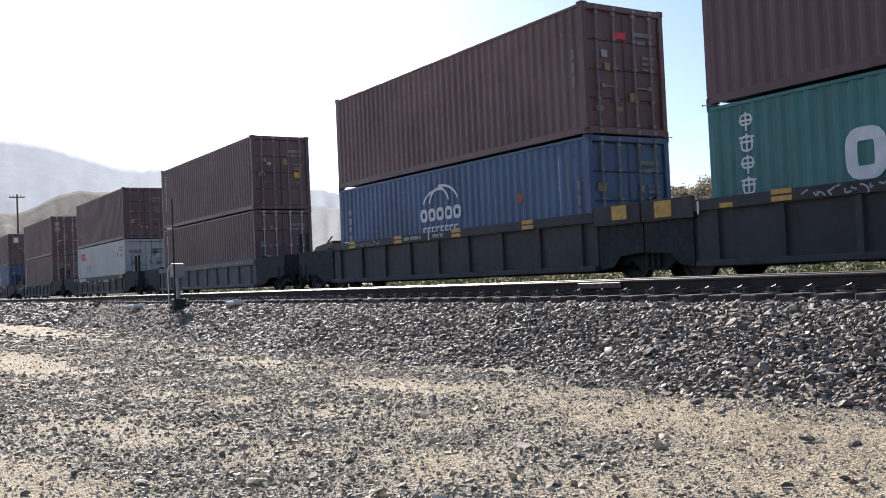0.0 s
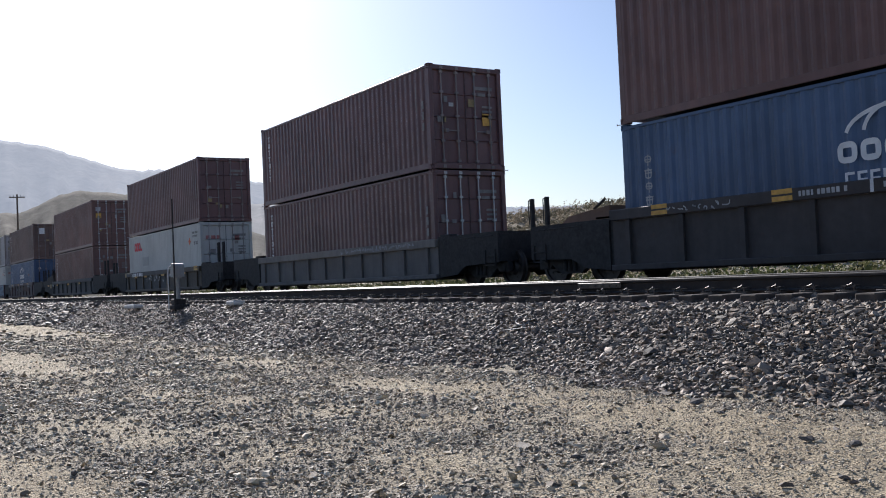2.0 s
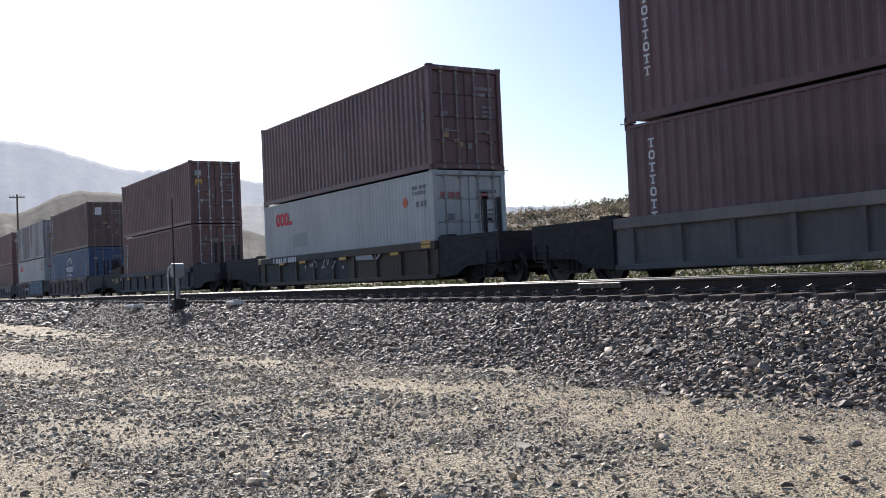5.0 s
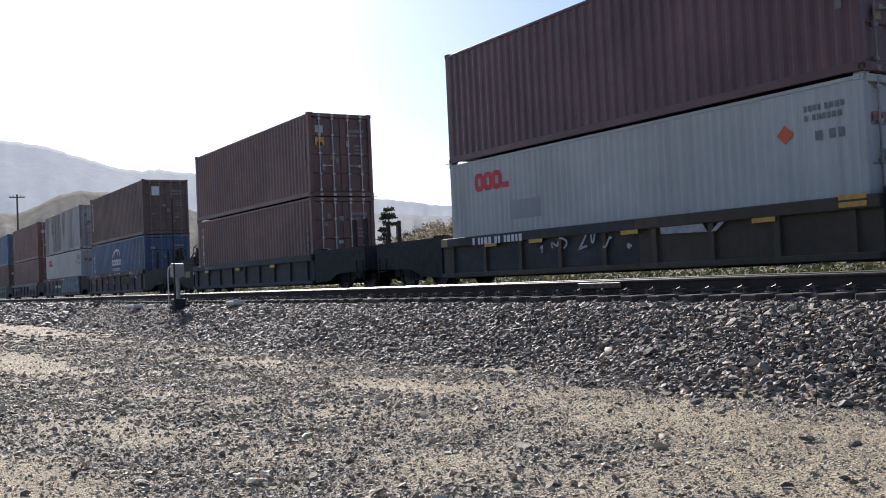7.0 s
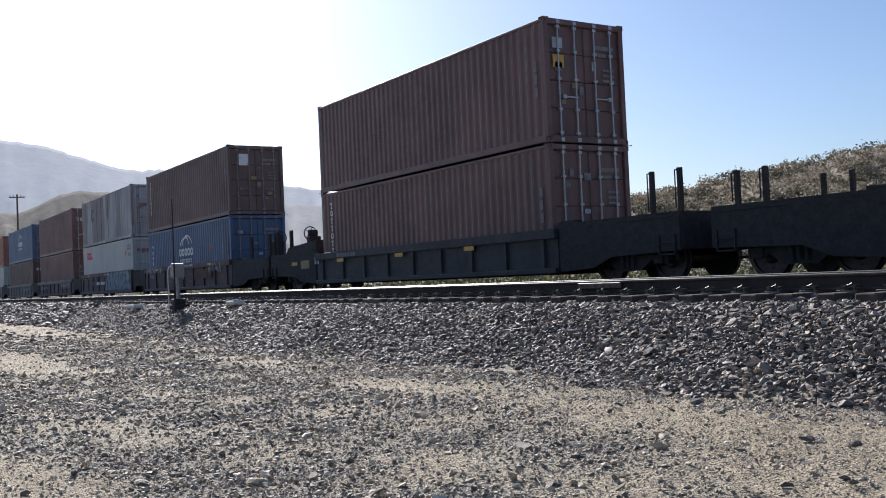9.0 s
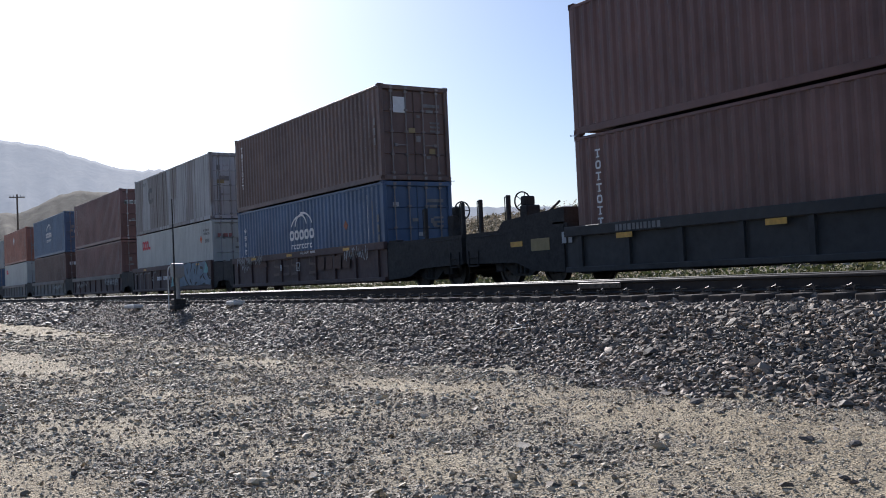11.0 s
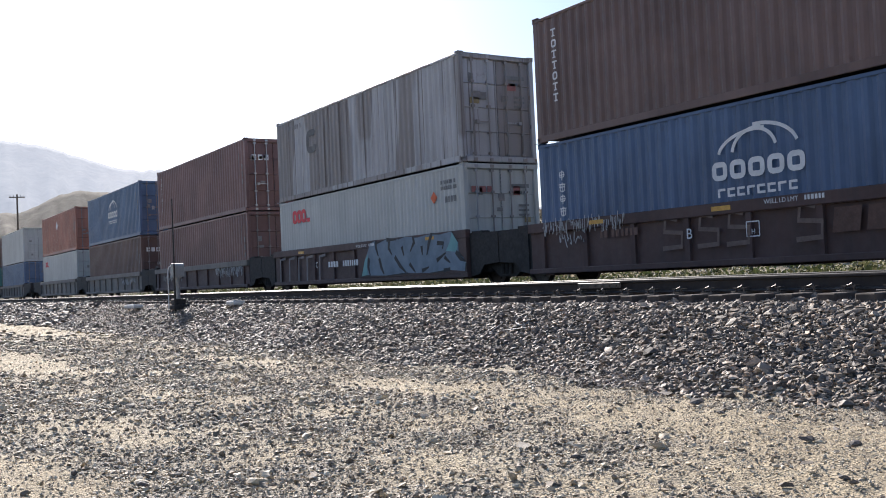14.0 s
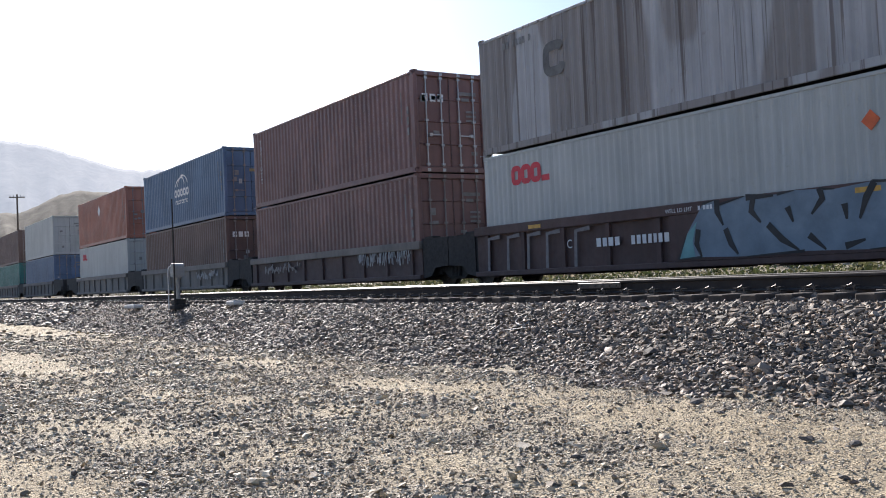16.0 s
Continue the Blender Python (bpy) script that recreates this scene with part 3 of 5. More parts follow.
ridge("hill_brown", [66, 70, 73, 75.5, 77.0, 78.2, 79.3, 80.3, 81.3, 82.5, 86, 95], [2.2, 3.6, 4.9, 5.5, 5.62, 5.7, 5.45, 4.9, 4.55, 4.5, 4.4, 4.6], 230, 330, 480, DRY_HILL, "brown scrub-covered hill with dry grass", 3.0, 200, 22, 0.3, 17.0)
near_hill, HV = ridge("hill_scrub", [-30, -10, 10, 25, 32.9, 37.8, 41, 44.3, 47, 50, 53.5, 56.5, 59, 62], [7.5, 7.4, 7.2, 6.8, 6.05, 5.3, 4.95, 4.35, 3.95, 3.65, 3.5, 3.45, 2.9, 1.4], 42, 92, 150, NEAR_HILL, "dry tan slope with grey scrub rising behind the train", 1.1, 260, 30, 0.45, 31.0)


def clumps(name, centres, radii, per, leaf, material, label, category, squash=0.75, kind="stuff", up=0.0):
    """Many small leaves in uneven bunches."""
    P, S = [], []
    for c, r in zip(centres, radii):
        n = max(8, int(per * rng.uniform(0.7, 1.3)))
        d = rng.normal(size=(n, 3))
        d /= np.linalg.norm(d, axis=1)[:, None]
        lump = 0.75 + 0.35 * np.sin(d[:, 0] * 4 + c[0]) * np.sin(d[:, 1] * 5 + c[1])
        d *= (r * lump * rng.uniform(0.35, 1.0, n) ** 0.5)[:, None]
        d[:, 2] = np.abs(d[:, 2]) * squash + up
        P.append(d + c)
        S.append(leaf * rng.uniform(0.6, 1.5, n))
    P, S = np.concatenate(P), np.concatenate(S)
    n = len(P)
    quad = np.array([(-0.5, 0, 0), (0.1, 0.32, 0.08), (0.6, 0, 0), (0.1, -0.32, 0.08)])
    V = np.einsum("nij,kj->nki", rotations(n), quad) * S[:, None, None] + P[:, None]
    return soup(name, V.reshape(-1, 3), np.arange(4 * n).reshape(-1, 4), material, kind, label, category)


# scrub over the near slope, thick along its crest
NB = 2300
pick = rng.integers(120, 200, NB), rng.integers(3, 31, NB)
cols = (pick[0] / 200 * (HV.shape[1] - 1)).astype(int)
spots = HV[pick[1], cols] + rng.normal(size=(NB, 3)) * np.array([0.8, 0.8, 0.0])
clumps("scrub", spots, rng.uniform(0.5, 1.25, NB) * rng.uniform(0.6, 1.3, NB), 72, 0.17, SCRUB, "dry grey and tan scrub bushes covering the slope", "scrub")

# weeds on the far side of the train
n = 2800
wx, wy = -np.abs(rng.uniform(0, 1, n)) ** 1.3 * 75 + 4, 17.9 + 7 * rng.uniform(0, 1, n) ** 1.6
clumps("weeds", np.stack([wx, wy, ground_z(wx, wy)], -1), rng.uniform(0.25, 0.60, n), 36, 0.11, WEED, "low green and yellow weeds along the far side of the track", "weeds", 1.7)
n = 500
wx, wy = rng.uniform(-180, -60, n), rng.uniform(19, 30, n)
clumps("weeds_far", np.stack([wx, wy, ground_z(wx, wy)], -1), rng.uniform(0.3, 0.8, n), 20, 0.25, SCRUB, "pale dry brush beside the distant track", "brush", 0.9)


def tree(x, y, h, crown):
    ob = tagged(new("tree"), "dark narrow evergreen tree with a bare trunk on the plain", "tree")
    ob.location = (x, y, 0.4)
    bm = bmesh.new()
    tube(bm, (0, 0, -0.2), (0.15, 0, h * 0.45), (0.28, 0.18), 9)
    tube(bm, (0.15, 0, h * 0.45), (0, 0.1, h * 0.9), (0.18, 0.05), 8)
    for k in range(9):
        a, z = k * 2.4, h * (0.42 + 0.05 * k)
        tube(bm, (0.1, 0, z), (math.cos(a) * crown * 0.8, math.sin(a) * crown * 0.8, z + 0.5), (0.07, 0.02), 5)
    part("trunk", bm, POLE_WOOD, ob)
    cs, rs = [], []
    for k in range(26):
        z = rng.uniform(0.42, 1.0)
        w = crown * (1.15 - abs(z - 0.62) * 2.0)
        a = rng.uniform(0, 6.28)
        cs.append((math.cos(a) * w * 0.6, math.sin(a) * w * 0.6, z * h - 0.5))
        rs.append(rng.uniform(0.35, 0.6) * crown)
    c = clumps("crown", np.array(cs), rs, 90, 0.34, TREE_LEAF, "", "", 0.8, "")
    c.parent = ob
    return ob


tree(-150 * math.sin(radians(60.9)), 150 * math.cos(radians(60.9)), 12.3, 1.9)
tree(-175 * math.sin(radians(59.2)), 175 * math.cos(radians(59.2)), 6.0, 1.3)


def utility_pole(x, y, h):
    ob = tagged(new("utility_pole"), "weathered wooden utility pole with a single crossarm", "utility pole")
    ob.matrix_world = pose(x, y, 0.3, 0, 0, 78)
    bm = bmesh.new()
    tube(bm, (0, 0, 0), (0, 0, h), (0.17, 0.12), 10)
    part("pole", bm, POLE_WOOD, ob)
    part("crossarm", boxes((-1.15, 1.15, -0.20, -0.06, h - 0.55, h - 0.38), bev=0.02), POLE_WOOD, ob)
    for k in (-1.0, -0.5, 0.5, 1.0):
        bm = bmesh.new()
        tube(bm, (k, -0.12, h - 0.40), (k, -0.12, h - 0.16), (0.06, 0.04), 8)
        part("insulator", bm, CASE_GREY, ob)
    return ob


pr = 165
utility_pole(-pr * math.sin(radians(81.36)), pr * math.cos(radians(81.36)), pr * math.tan(radians(5.6)) + 0.7)

# ---- shipping containers (door end to +x, base at z = 0) ----
HL, HW, CH = 6.096, 1.219, 2.896


def corrugated(x0, x1, z0, z1, depth, pitch=0.278):
    """A wall sheet with upright trapezoid ribs, at y = 0, with its back 4 cm behind."""
    bm = bmesh.new()
    xs = []
    n = int((x1 - x0) / pitch)
    p = (x1 - x0) / n
    for k in range(n):
        a = x0 + k * p
        xs += [(a, 0), (a + 0.25 * p, 0), (a + 0.5 * p, depth), (a + 0.75 * p, depth)]
    xs.append((x1, 0))
    lo = [bm.verts.new((x, y, z0)) for x, y in xs]
    hi = [bm.verts.new((x, y, z1)) for x, y in xs]
    for i in range(len(xs) - 1):
        bm.faces.new((lo[i], lo[i + 1], hi[i + 1], hi[i]))
    b = [bm.verts.new(v) for v in ((x0, 0.05, z0), (x1, 0.05, z0), (x1, 0.05, z1), (x0, 0.05, z1))]
    bm.faces.new(b[::-1])
    return bm


def casting():
    bm = bmesh.new()
    box(bm, -0.089, 0.089, -0.081, 0.081, 0, 0.118)
    for f in bm.faces[:]:
        if abs(f.normal.z) < 0.5:
            r = bmesh.ops.inset_individual(bm, faces=[f], thickness=0.032, depth=0)
            bmesh.ops.translate(bm, verts=list(f.verts), vec=-f.normal * 0.03)
    return bm


SIDE = mesh_of("side_wall", corrugated(-5.94, 5.94, 0.16, CH - 0.10, 0.036))
SIDE_FINE = mesh_of("side_wall", corrugated(-5.94, 5.94, 0.16, CH - 0.10, 0.012, 0.20))
REAR = mesh_of("end_wall", corrugated(-1.06, 1.06, 0.16, CH - 0.12, 0.045, 0.26))
ROOF = mesh_of("roof", boxes((-6.0, 6.0, -1.17, 1.17, CH - 0.11, CH - 0.08), (-5.3, 6.0, -1.12, 1.12, CH - 0.08, CH - 0.045), *[(-5.1 + 0.42 * k, -4.9 + 0.42 * k, -1.05, 1.05, CH - 0.045, CH - 0.012) for k in range(26)]))
FLOOR = mesh_of("underframe", boxes((-5.3, 6.0, -1.15, 1.15, 0.04, 0.16), (-6.0, -5.3, -1.15, 1.15, 0.10, 0.16), bev=0.02))
POST = mesh_of("corner_post", boxes((-0.08, 0.08, -0.065, 0.065, 0.118, CH - 0.118), bev=0.012))
TOP_RAIL = mesh_of("top_rail", boxes((-6.01, 6.01, -0.032, 0.032, CH - 0.105, CH - 0.04), bev=0.006))
LOW_RAIL = mesh_of("bottom_rail", boxes((-6.01, 6.01, -0.03, 0.03, 0.012, 0.165), bev=0.006))
HEADER = mesh_of("header", boxes((-0.06, 0.06, -1.14, 1.14, CH - 0.15, CH - 0.02), bev=0.01))
REAR_HEADER = mesh_of("header", boxes((-0.06, 0.06, -1.14, 1.14, CH - 0.19, CH - 0.075), bev=0.01))
REAR_SILL = mesh_of("sill", boxes((-0.06, 0.06, -1.14, 1.14, 0.075, 0.20), bev=0.01))
SILL = mesh_of("sill", boxes((-0.06, 0.06, -1.14, 1.14, 0.01, 0.16), bev=0.01))
CAST = mesh_of("corner_casting", casting())


def door_leaf():
    """A door leaf with four recessed panels."""
    bm = bmesh.new()
    zs = [0.17 + (CH - 0.33) * k / 4 for k in range(5)]
    back = [[bm.verts.new((-0.03, y, z)) for y in (0.006, 1.125)] for z in zs]
    face = [[bm.verts.new((0.018, y, z)) for y in (0.006, 1.125)] for z in zs]
    fronts = []
    for k in range(4):
        fronts.append(bm.faces.new((face[k][0], face[k][1], face[k + 1][1], face[k + 1][0])))
        bm.faces.new((back[k][1], back[k][0], back[k + 1][0], back[k + 1][1]))
        for q in (0, 1):
            bm.faces.new((back[k][q], face[k][q], face[k + 1][q], back[k + 1][q]))
    for k in (0, 4):
        bm.faces.new((back[k][0], back[k][1], face[k][1], face[k][0]))
    bmesh.ops.inset_individual(bm, faces=fronts, thickness=0.045, depth=0)
    bmesh.ops.inset_individual(bm, faces=fronts, thickness=0.03, depth=-0.03)
    return bm


DOOR = mesh_of("door", door_leaf())
rod_bm = bmesh.new()
tube(rod_bm, (0.045, 0, 0.03), (0.045, 0, CH - 0.05), 0.021, 8)
for z in (0.2, 0.75, 1.45, 2.1, 2.66):
    box(rod_bm, 0.01, 0.075, -0.05, 0.05, z, z + 0.06)
box(rod_bm, 0.02, 0.09, -0.05, 0.05, 0.02, 0.11)
box(rod_bm, 0.02, 0.09, -0.05, 0.05, CH - 0.13, CH - 0.05)
ROD = mesh_of("lock_rod", rod_bm)
HANDLE = mesh_of("door_handle", boxes((0.07, 0.09, -0.02, 0.42, 1.05, 1.08), (0.02, 0.1, 0.34, 0.44, 1.02, 1.11)))
HINGE = mesh_of("hinge", boxes((-0.02, 0.05, -0.05, 0.05, -0.06, 0.06), bev=0.01))
lock_bm = bmesh.new()
tube(lock_bm, (0, 0, 0.0), (0.16, 0, 0.006), 0.009, 6)
tube(lock_bm, (0.16, 0, -0.012), (0.16, 0, 0.024), 0.012, 6)
LOCK_PULL = mesh_of("lock_pull", lock_bm)
GASKET = mesh_of("gasket", boxes((-0.01, 0.008, -0.012, 0.012, 0.17, CH - 0.16)))
FLIP = pose(0, 0, 0, 0, 0, 180)


def ribbon(bm, pts, w, y, lift=0.0):
    """A painted stroke on a wall that faces -y."""
    P = [Vector((a, b)) for a, b in pts]
    L, R = [], []
    for i, p in enumerate(P):
        d = P[min(i + 1, len(P) - 1)] - P[max(i - 1, 0)]
        d = d.normalized() if d.length else Vector((1, 0))
        nrm = Vector((-d.y, d.x)) * w / 2
        L.append(bm.verts.new((p.x + nrm.x, y - lift, p.y + nrm.y)))
        R.append(bm.verts.new((p.x - nrm.x, y - lift, p.y - nrm.y)))
    for i in range(len(P) - 1):
        bm.faces.new((R[i], R[i + 1], L[i + 1], L[i]))


def flat(bm, x0, x1, z0, z1, y):
    bm.faces.new([bm.verts.new(v) for v in ((x0, y, z0), (x1, y, z0), (x1, y, z1), (x0, y, z1))])


def ring(bm, x0, x1, z0, z1, w, y, lift=0.0, gap=False):
    """A hollow block with rounded corners."""
    cx, cz, rx, rz = (x0 + x1) / 2, (z0 + z1) / 2, (x1 - x0 - w) / 2, (z1 - z0 - w) / 2
    pts = []
    k0, k1 = (3, 26) if gap else (0, 28)
    for k in range(k0, k1 + 1):
        a = 2 * math.pi * k / 28
        c, s = math.cos(a), math.sin(a)
        f = (abs(c) ** 4 + abs(s) ** 4) ** -0.25
        pts.append((cx + rx * c * f, cz + rz * s * f))
    ribbon(bm, pts, w, y, lift)


def solid(bm, th=0.003):
    r = bmesh.ops.extrude_face_region(bm, geom=bm.faces[:])
    bmesh.ops.translate(bm, verts=[v for v in r["geom"] if isinstance(v, bmesh.types.BMVert)], vec=(0, -th, 0))
    return bm


YS = -HW + 0.008      # decals on the near wall


def side_mark(parent, name, draw, material, label="", y=YS):
    bm = bmesh.new()
    draw(bm, y - 0.0005)
    ob = part(name, solid(bm), material, parent, label)
    if "marks" in name or "strip" in name:
        ob["kind"] = "stuff"
    return ob


def globe_logo(parent, x, z, s, material):
    """Arched lines over a row of rings and a strip of small bars."""
    for k, (a, b, rx, rz, ox) in enumerate(((80, 172, 0.90, 0.42, 0.05), (78, 172, 0.55, 0.44, 0.02), (12, 96, 0.85, 0.50, 0.05), (14, 98, 0.45, 0.42, 0.0))):
        pts = [(x + s * (rx * math.cos(radians(t)) + ox), z + s * (0.24 + rz * math.sin(radians(t)))) for t in np.linspace(a, b, 14)]
        side_mark(parent, "emblem_arc", lambda bm, y, p=pts, q=k: ribbon(bm, p, 0.065 * s, y, 0.0004 * q), material, "pale arched line of an emblem")
    for k in range(5):
        a = x + s * (-1.02 + 0.42 * k)
        side_mark(parent, "emblem_ring", lambda bm, y, p=a: ring(bm, p, p + 0.36 * s, z - 0.19 * s, z + 0.16 * s, 0.10 * s, y), material)

    def small_bars(bm, y):
        for k in range(8):
            a = x + s * (-0.88 + 0.225 * k)
            ribbon(bm, [(a, z - 0.50 * s), (a, z - 0.34 * s)], 0.05 * s, y)
            ribbon(bm, [(a + 0.02 * s, z - 0.36 * s), (a + 0.15 * s, z - 0.36 * s)], 0.045 * s, y, 0.0004)
            if k % 3:
                ribbon(bm, [(a + 0.02 * s, z - 0.48 * s), (a + 0.15 * s, z - 0.48 * s)], 0.045 * s, y, 0.0004)
    side_mark(parent, "line_strip", small_bars, material)


def block_logo(parent, x, z, w, h, material):
    for k in range(3):
        side_mark(parent, "emblem_ring", lambda bm, y, a=x + w * 0.26 * k: ring(bm, a, a + 0.27 * w, z, z + h, 0.13, y, 0.0004 * k), material, "red ring")
    side_mark(parent, "emblem_bar", lambda bm, y: flat(bm, x + w * 0.80, x + w, z, z + h * 0.30, y), material, "red bar")


def column_marks(parent, x, z_top, size, count, gap, material, hollow=True, name="mark_strip"):
    def draw(bm, y):
        for k in range(count):
            z1 = z_top - k * gap
            if hollow == "serif":
                m, h, w = x + size / 2, gap * 0.74, size * 0.24
                if k % 3 == 1:
                    ring(bm, x, x + size, z1 - h, z1, w, y)
                else:
                    flat(bm, m - w / 2, m + w / 2, z1 - h, z1, y)
                    flat(bm, x, x + size, z1 - 0.2 * h, z1, y - 0.0004)
                    flat(bm, x + 0.2 * size, x + 0.8 * size, z1 - h, z1 - 0.85 * h, y - 0.0004)
            elif hollow:
                w = size * 0.11
                ring(bm, x + size * 0.1, x + size * 0.9, z1 - size * (0.72 if k % 2 == 0 else 0.95), z1 - size * 0.1, w, y)
                flat(bm, x + size * 0.5 - w / 2, x + size * 0.5 + w / 2, z1 - size, z1, y - 0.0004)
                flat(bm, x + size * 0.05, x + size * 0.95, z1 - size * 0.5, z1 - size * 0.5 + w, y - 0.0008)
                if k % 2:
                    flat(bm, x, x + size, z1 - size * 0.25, z1 - size * 0.25 + w, y - 0.0012)
            else:
                flat(bm, x, x + size, z1 - gap * 0.72, z1, y)
    side_mark(parent, name, draw, material)


def bar_rows(parent, x, z, w, rows, h, material, name="line_strip", y=YS, seed=1):
    r = random.Random(seed)

    def draw(bm, yy):
        for k in range(rows):
            a = x
            while a < x + w:
                b = a + h * r.uniform(0.45, 0.8)
                flat(bm, a, b, z - k * h * 1.6, z - k * h * 1.6 + h, yy)
                a = b + h * (0.3 if r.random() < 0.8 else 0.9)
    side_mark(parent, name, draw, material, "", y)


def diamond(parent, x, z, r, material):
    def draw(bm, y):
        bm.faces.new([bm.verts.new(v) for v in ((x, y, z - r), (x + r, y, z), (x, y, z + r), (x - r, y, z))])
    side_mark(parent, "placard", draw, material, "diamond-shaped warning placard")


def door_marks(parent, rows):
    """Stickers on the door end: y, z, width, height, material."""
    for y, z, w, h, mat_ in rows:
        part("sticker", boxes((HL - 0.052, HL - 0.047, y, y + w, z, z + h)), mat_, parent)


CONTAINERS = []


def container(x_front, level, mat, label, rods=None, fine=False, hardware=None):
    ob = tagged(new("container"), label, "shipping container", "containers on the train")
    rods, hw = rods or mat, hardware or mat
    side = SIDE_FINE if fine else SIDE
    piece("side_wall", side, mat, ob, m=pose(0, -HW + 0.012, 0))
    piece("side_wall", side, mat, ob, m=FLIP @ pose(0, -HW + 0.012, 0))
    piece("end_wall", REAR, mat, ob, m=pose(-HL + 0.04, 0, 0, 0, 0, -90))
    piece("roof", ROOF, mat, ob)
    piece("underframe", FLOOR, BLACK, ob)
    for s in (-1, 1):
        piece("top_rail", TOP_RAIL, mat, ob, m=pose(0, s * (HW - 0.034), 0))
        piece("bottom_rail", LOW_RAIL, mat, ob, m=pose(0, s * (HW - 0.034), 0))
        piece("header", HEADER if s > 0 else REAR_HEADER, mat, ob, m=pose(s * (HL - 0.065), 0, 0))
        piece("sill", SILL if s > 0 else REAR_SILL, mat, ob, m=pose(s * (HL - 0.065), 0, 0))
        for q in (-1, 1):
            piece("corner_post", POST, mat, ob, m=pose(s * (HL - 0.085), q * (HW - 0.07), 0))
            for z in (0, CH - 0.118):
                piece("corner_casting", CAST, hw, ob, m=pose(s * (HL - 0.089), q * (HW - 0.081), z))
        door = piece("door", DOOR, mat, ob, m=pose(HL - 0.075, 0, 0) if s > 0 else pose(HL - 0.075, 0, 0) @ Matrix.Diagonal((1, -1, 1, 1)))
        for y in (0.30, 0.80):
            piece("lock_rod", ROD, rods, door, m=pose(0.0, y, 0))
        piece("door_handle", HANDLE, rods, door, m=pose(0, 0.30, 0))
        for z in (0.35, 1.0, 1.8, 2.5):
            piece("hinge", HINGE, mat, door, m=pose(0.01, 1.13, z))
    piece("gasket", GASKET, RUBBER, ob, m=pose(HL - 0.07, 0, 0))
    if level:
        piece("lock_pull", LOCK_PULL, GALV, ob, "thin steel pull rod of a twist lock", pose(HL - 0.09, HW - 0.03, -0.008, 0, 0, 60))
        piece("lock_pull", LOCK_PULL, GALV, ob, "thin steel pull rod of a twist lock", pose(-HL + 0.09, -HW + 0.03, -0.008, 0, 0, -150))
    CONTAINERS.append((ob, x_front - HL, 1.24 if level == 0 else 1.24 + CH + 0.016))
    return ob


MAROON = paint("maroon_paint", (0.075, 0.026, 0.026), 0.3, 0.4, 0.5)
OXIDE = paint("brown_oxide_paint", (0.095, 0.038, 0.030), 0.4, 0.45, 0.55)
BROWN = paint("dull_brown_paint", (0.085, 0.045, 0.035), 0.4, 0.5, 0.6)
REDDISH = paint("red_oxide_paint", (0.11, 0.046, 0.040), 0.3, 0.4, 0.55)
BLUE = paint("blue_paint", (0.022, 0.056, 0.125), 0.25, 0.4, 0.5)
SKY_BLUE = paint("bright_blue_paint", (0.045, 0.088, 0.16), 0.2, 0.35, 0.5)
TEAL = paint("teal_paint", (0.020, 0.115, 0.105), 0.25, 0.4, 0.5)
WHITE = paint("white_paint", (0.30, 0.31, 0.30), 0.18, 0.4, 0.55, 0.12)
GREYW = paint("patched_grey_paint", (0.27, 0.27, 0.28), 0.35, 0.45, 0.6, 0.15, 0.6)
WORN_ROD = paint("worn_rod_paint", (0.15, 0.125, 0.12), 0.5, 0.5, 0.6)
ORANGE = paint("orange_paint", (0.24, 0.080, 0.045), 0.25, 0.4, 0.5)

FRONT = [-0.38, -15.95, -35.61, -55.39, -76.37, -97.37, -112.72, -128.19, -143.79, -159.74, -180.84, -196.54]
MARKS = [-0.38, -15.97, -35.63, -55.77, -76.9, -98.6, -114.29, -129.76, -145.36, -161.2, -182.3, -198.0]
STACKS = [
    (TEAL, "teal green corrugated steel container", MAROON, "dark maroon corrugated steel container, weathered"),
    (BLUE, "blue corrugated steel container with a pale arched emblem", OXIDE, "faded brown corrugated steel container with stickers on its doors"),
    (MAROON, "dark maroon corrugated container with bright lock rods", MAROON, "dark maroon corrugated container with a column of pale marks"),
    (WHITE, "dirty white steel container with a row of red blocks", MAROON, "dark maroon corrugated container over a white one"),
    (OXIDE, "brown oxide corrugated container with bright lock rods", OXIDE, "brown oxide corrugated container with stickers on its doors"),
    (BLUE, "blue corrugated container with an arched pale emblem", BROWN, "dull brown corrugated container with a white square sticker"),
    (WHITE, "dirty white fine-ribbed container with red blocks", GREYW, "grey patched and rust-streaked corrugated container"),
    (REDDISH, "reddish brown corrugated container above graffiti", REDDISH, "reddish brown corrugated container with pale marks on the doors"),
    (BROWN, "dull brown corrugated steel container", SKY_BLUE, "bright blue corrugated container with a round pale emblem"),
    (WHITE, "dirty white steel container under an orange one", ORANGE, "orange-red corrugated steel container"),
    (SKY_BLUE, "blue corrugated container with pale marks", WHITE, "dirty white steel container with plain doors"),
    (TEAL, "teal green corrugated steel container", BROWN, "dull brown corrugated steel container"),
]
C = []
for i, (lo, lab_lo, up, lab_up) in enumerate(STACKS):
    C.append((container(FRONT[i], 0, lo, lab_lo, GALV if i in (2, 4) else (WORN_ROD if lo is not WHITE else GREYW), lo is WHITE),
              container(FRONT[i], 1, up, lab_up, GALV if i in (4, 7) else (WORN_ROD if up not in (WHITE, GREYW) else None), up is WHITE)))


def lx(i, x):
    """From a place along the train at rest to a container's or car's own x."""
    return x - (MARKS[i] - HL)


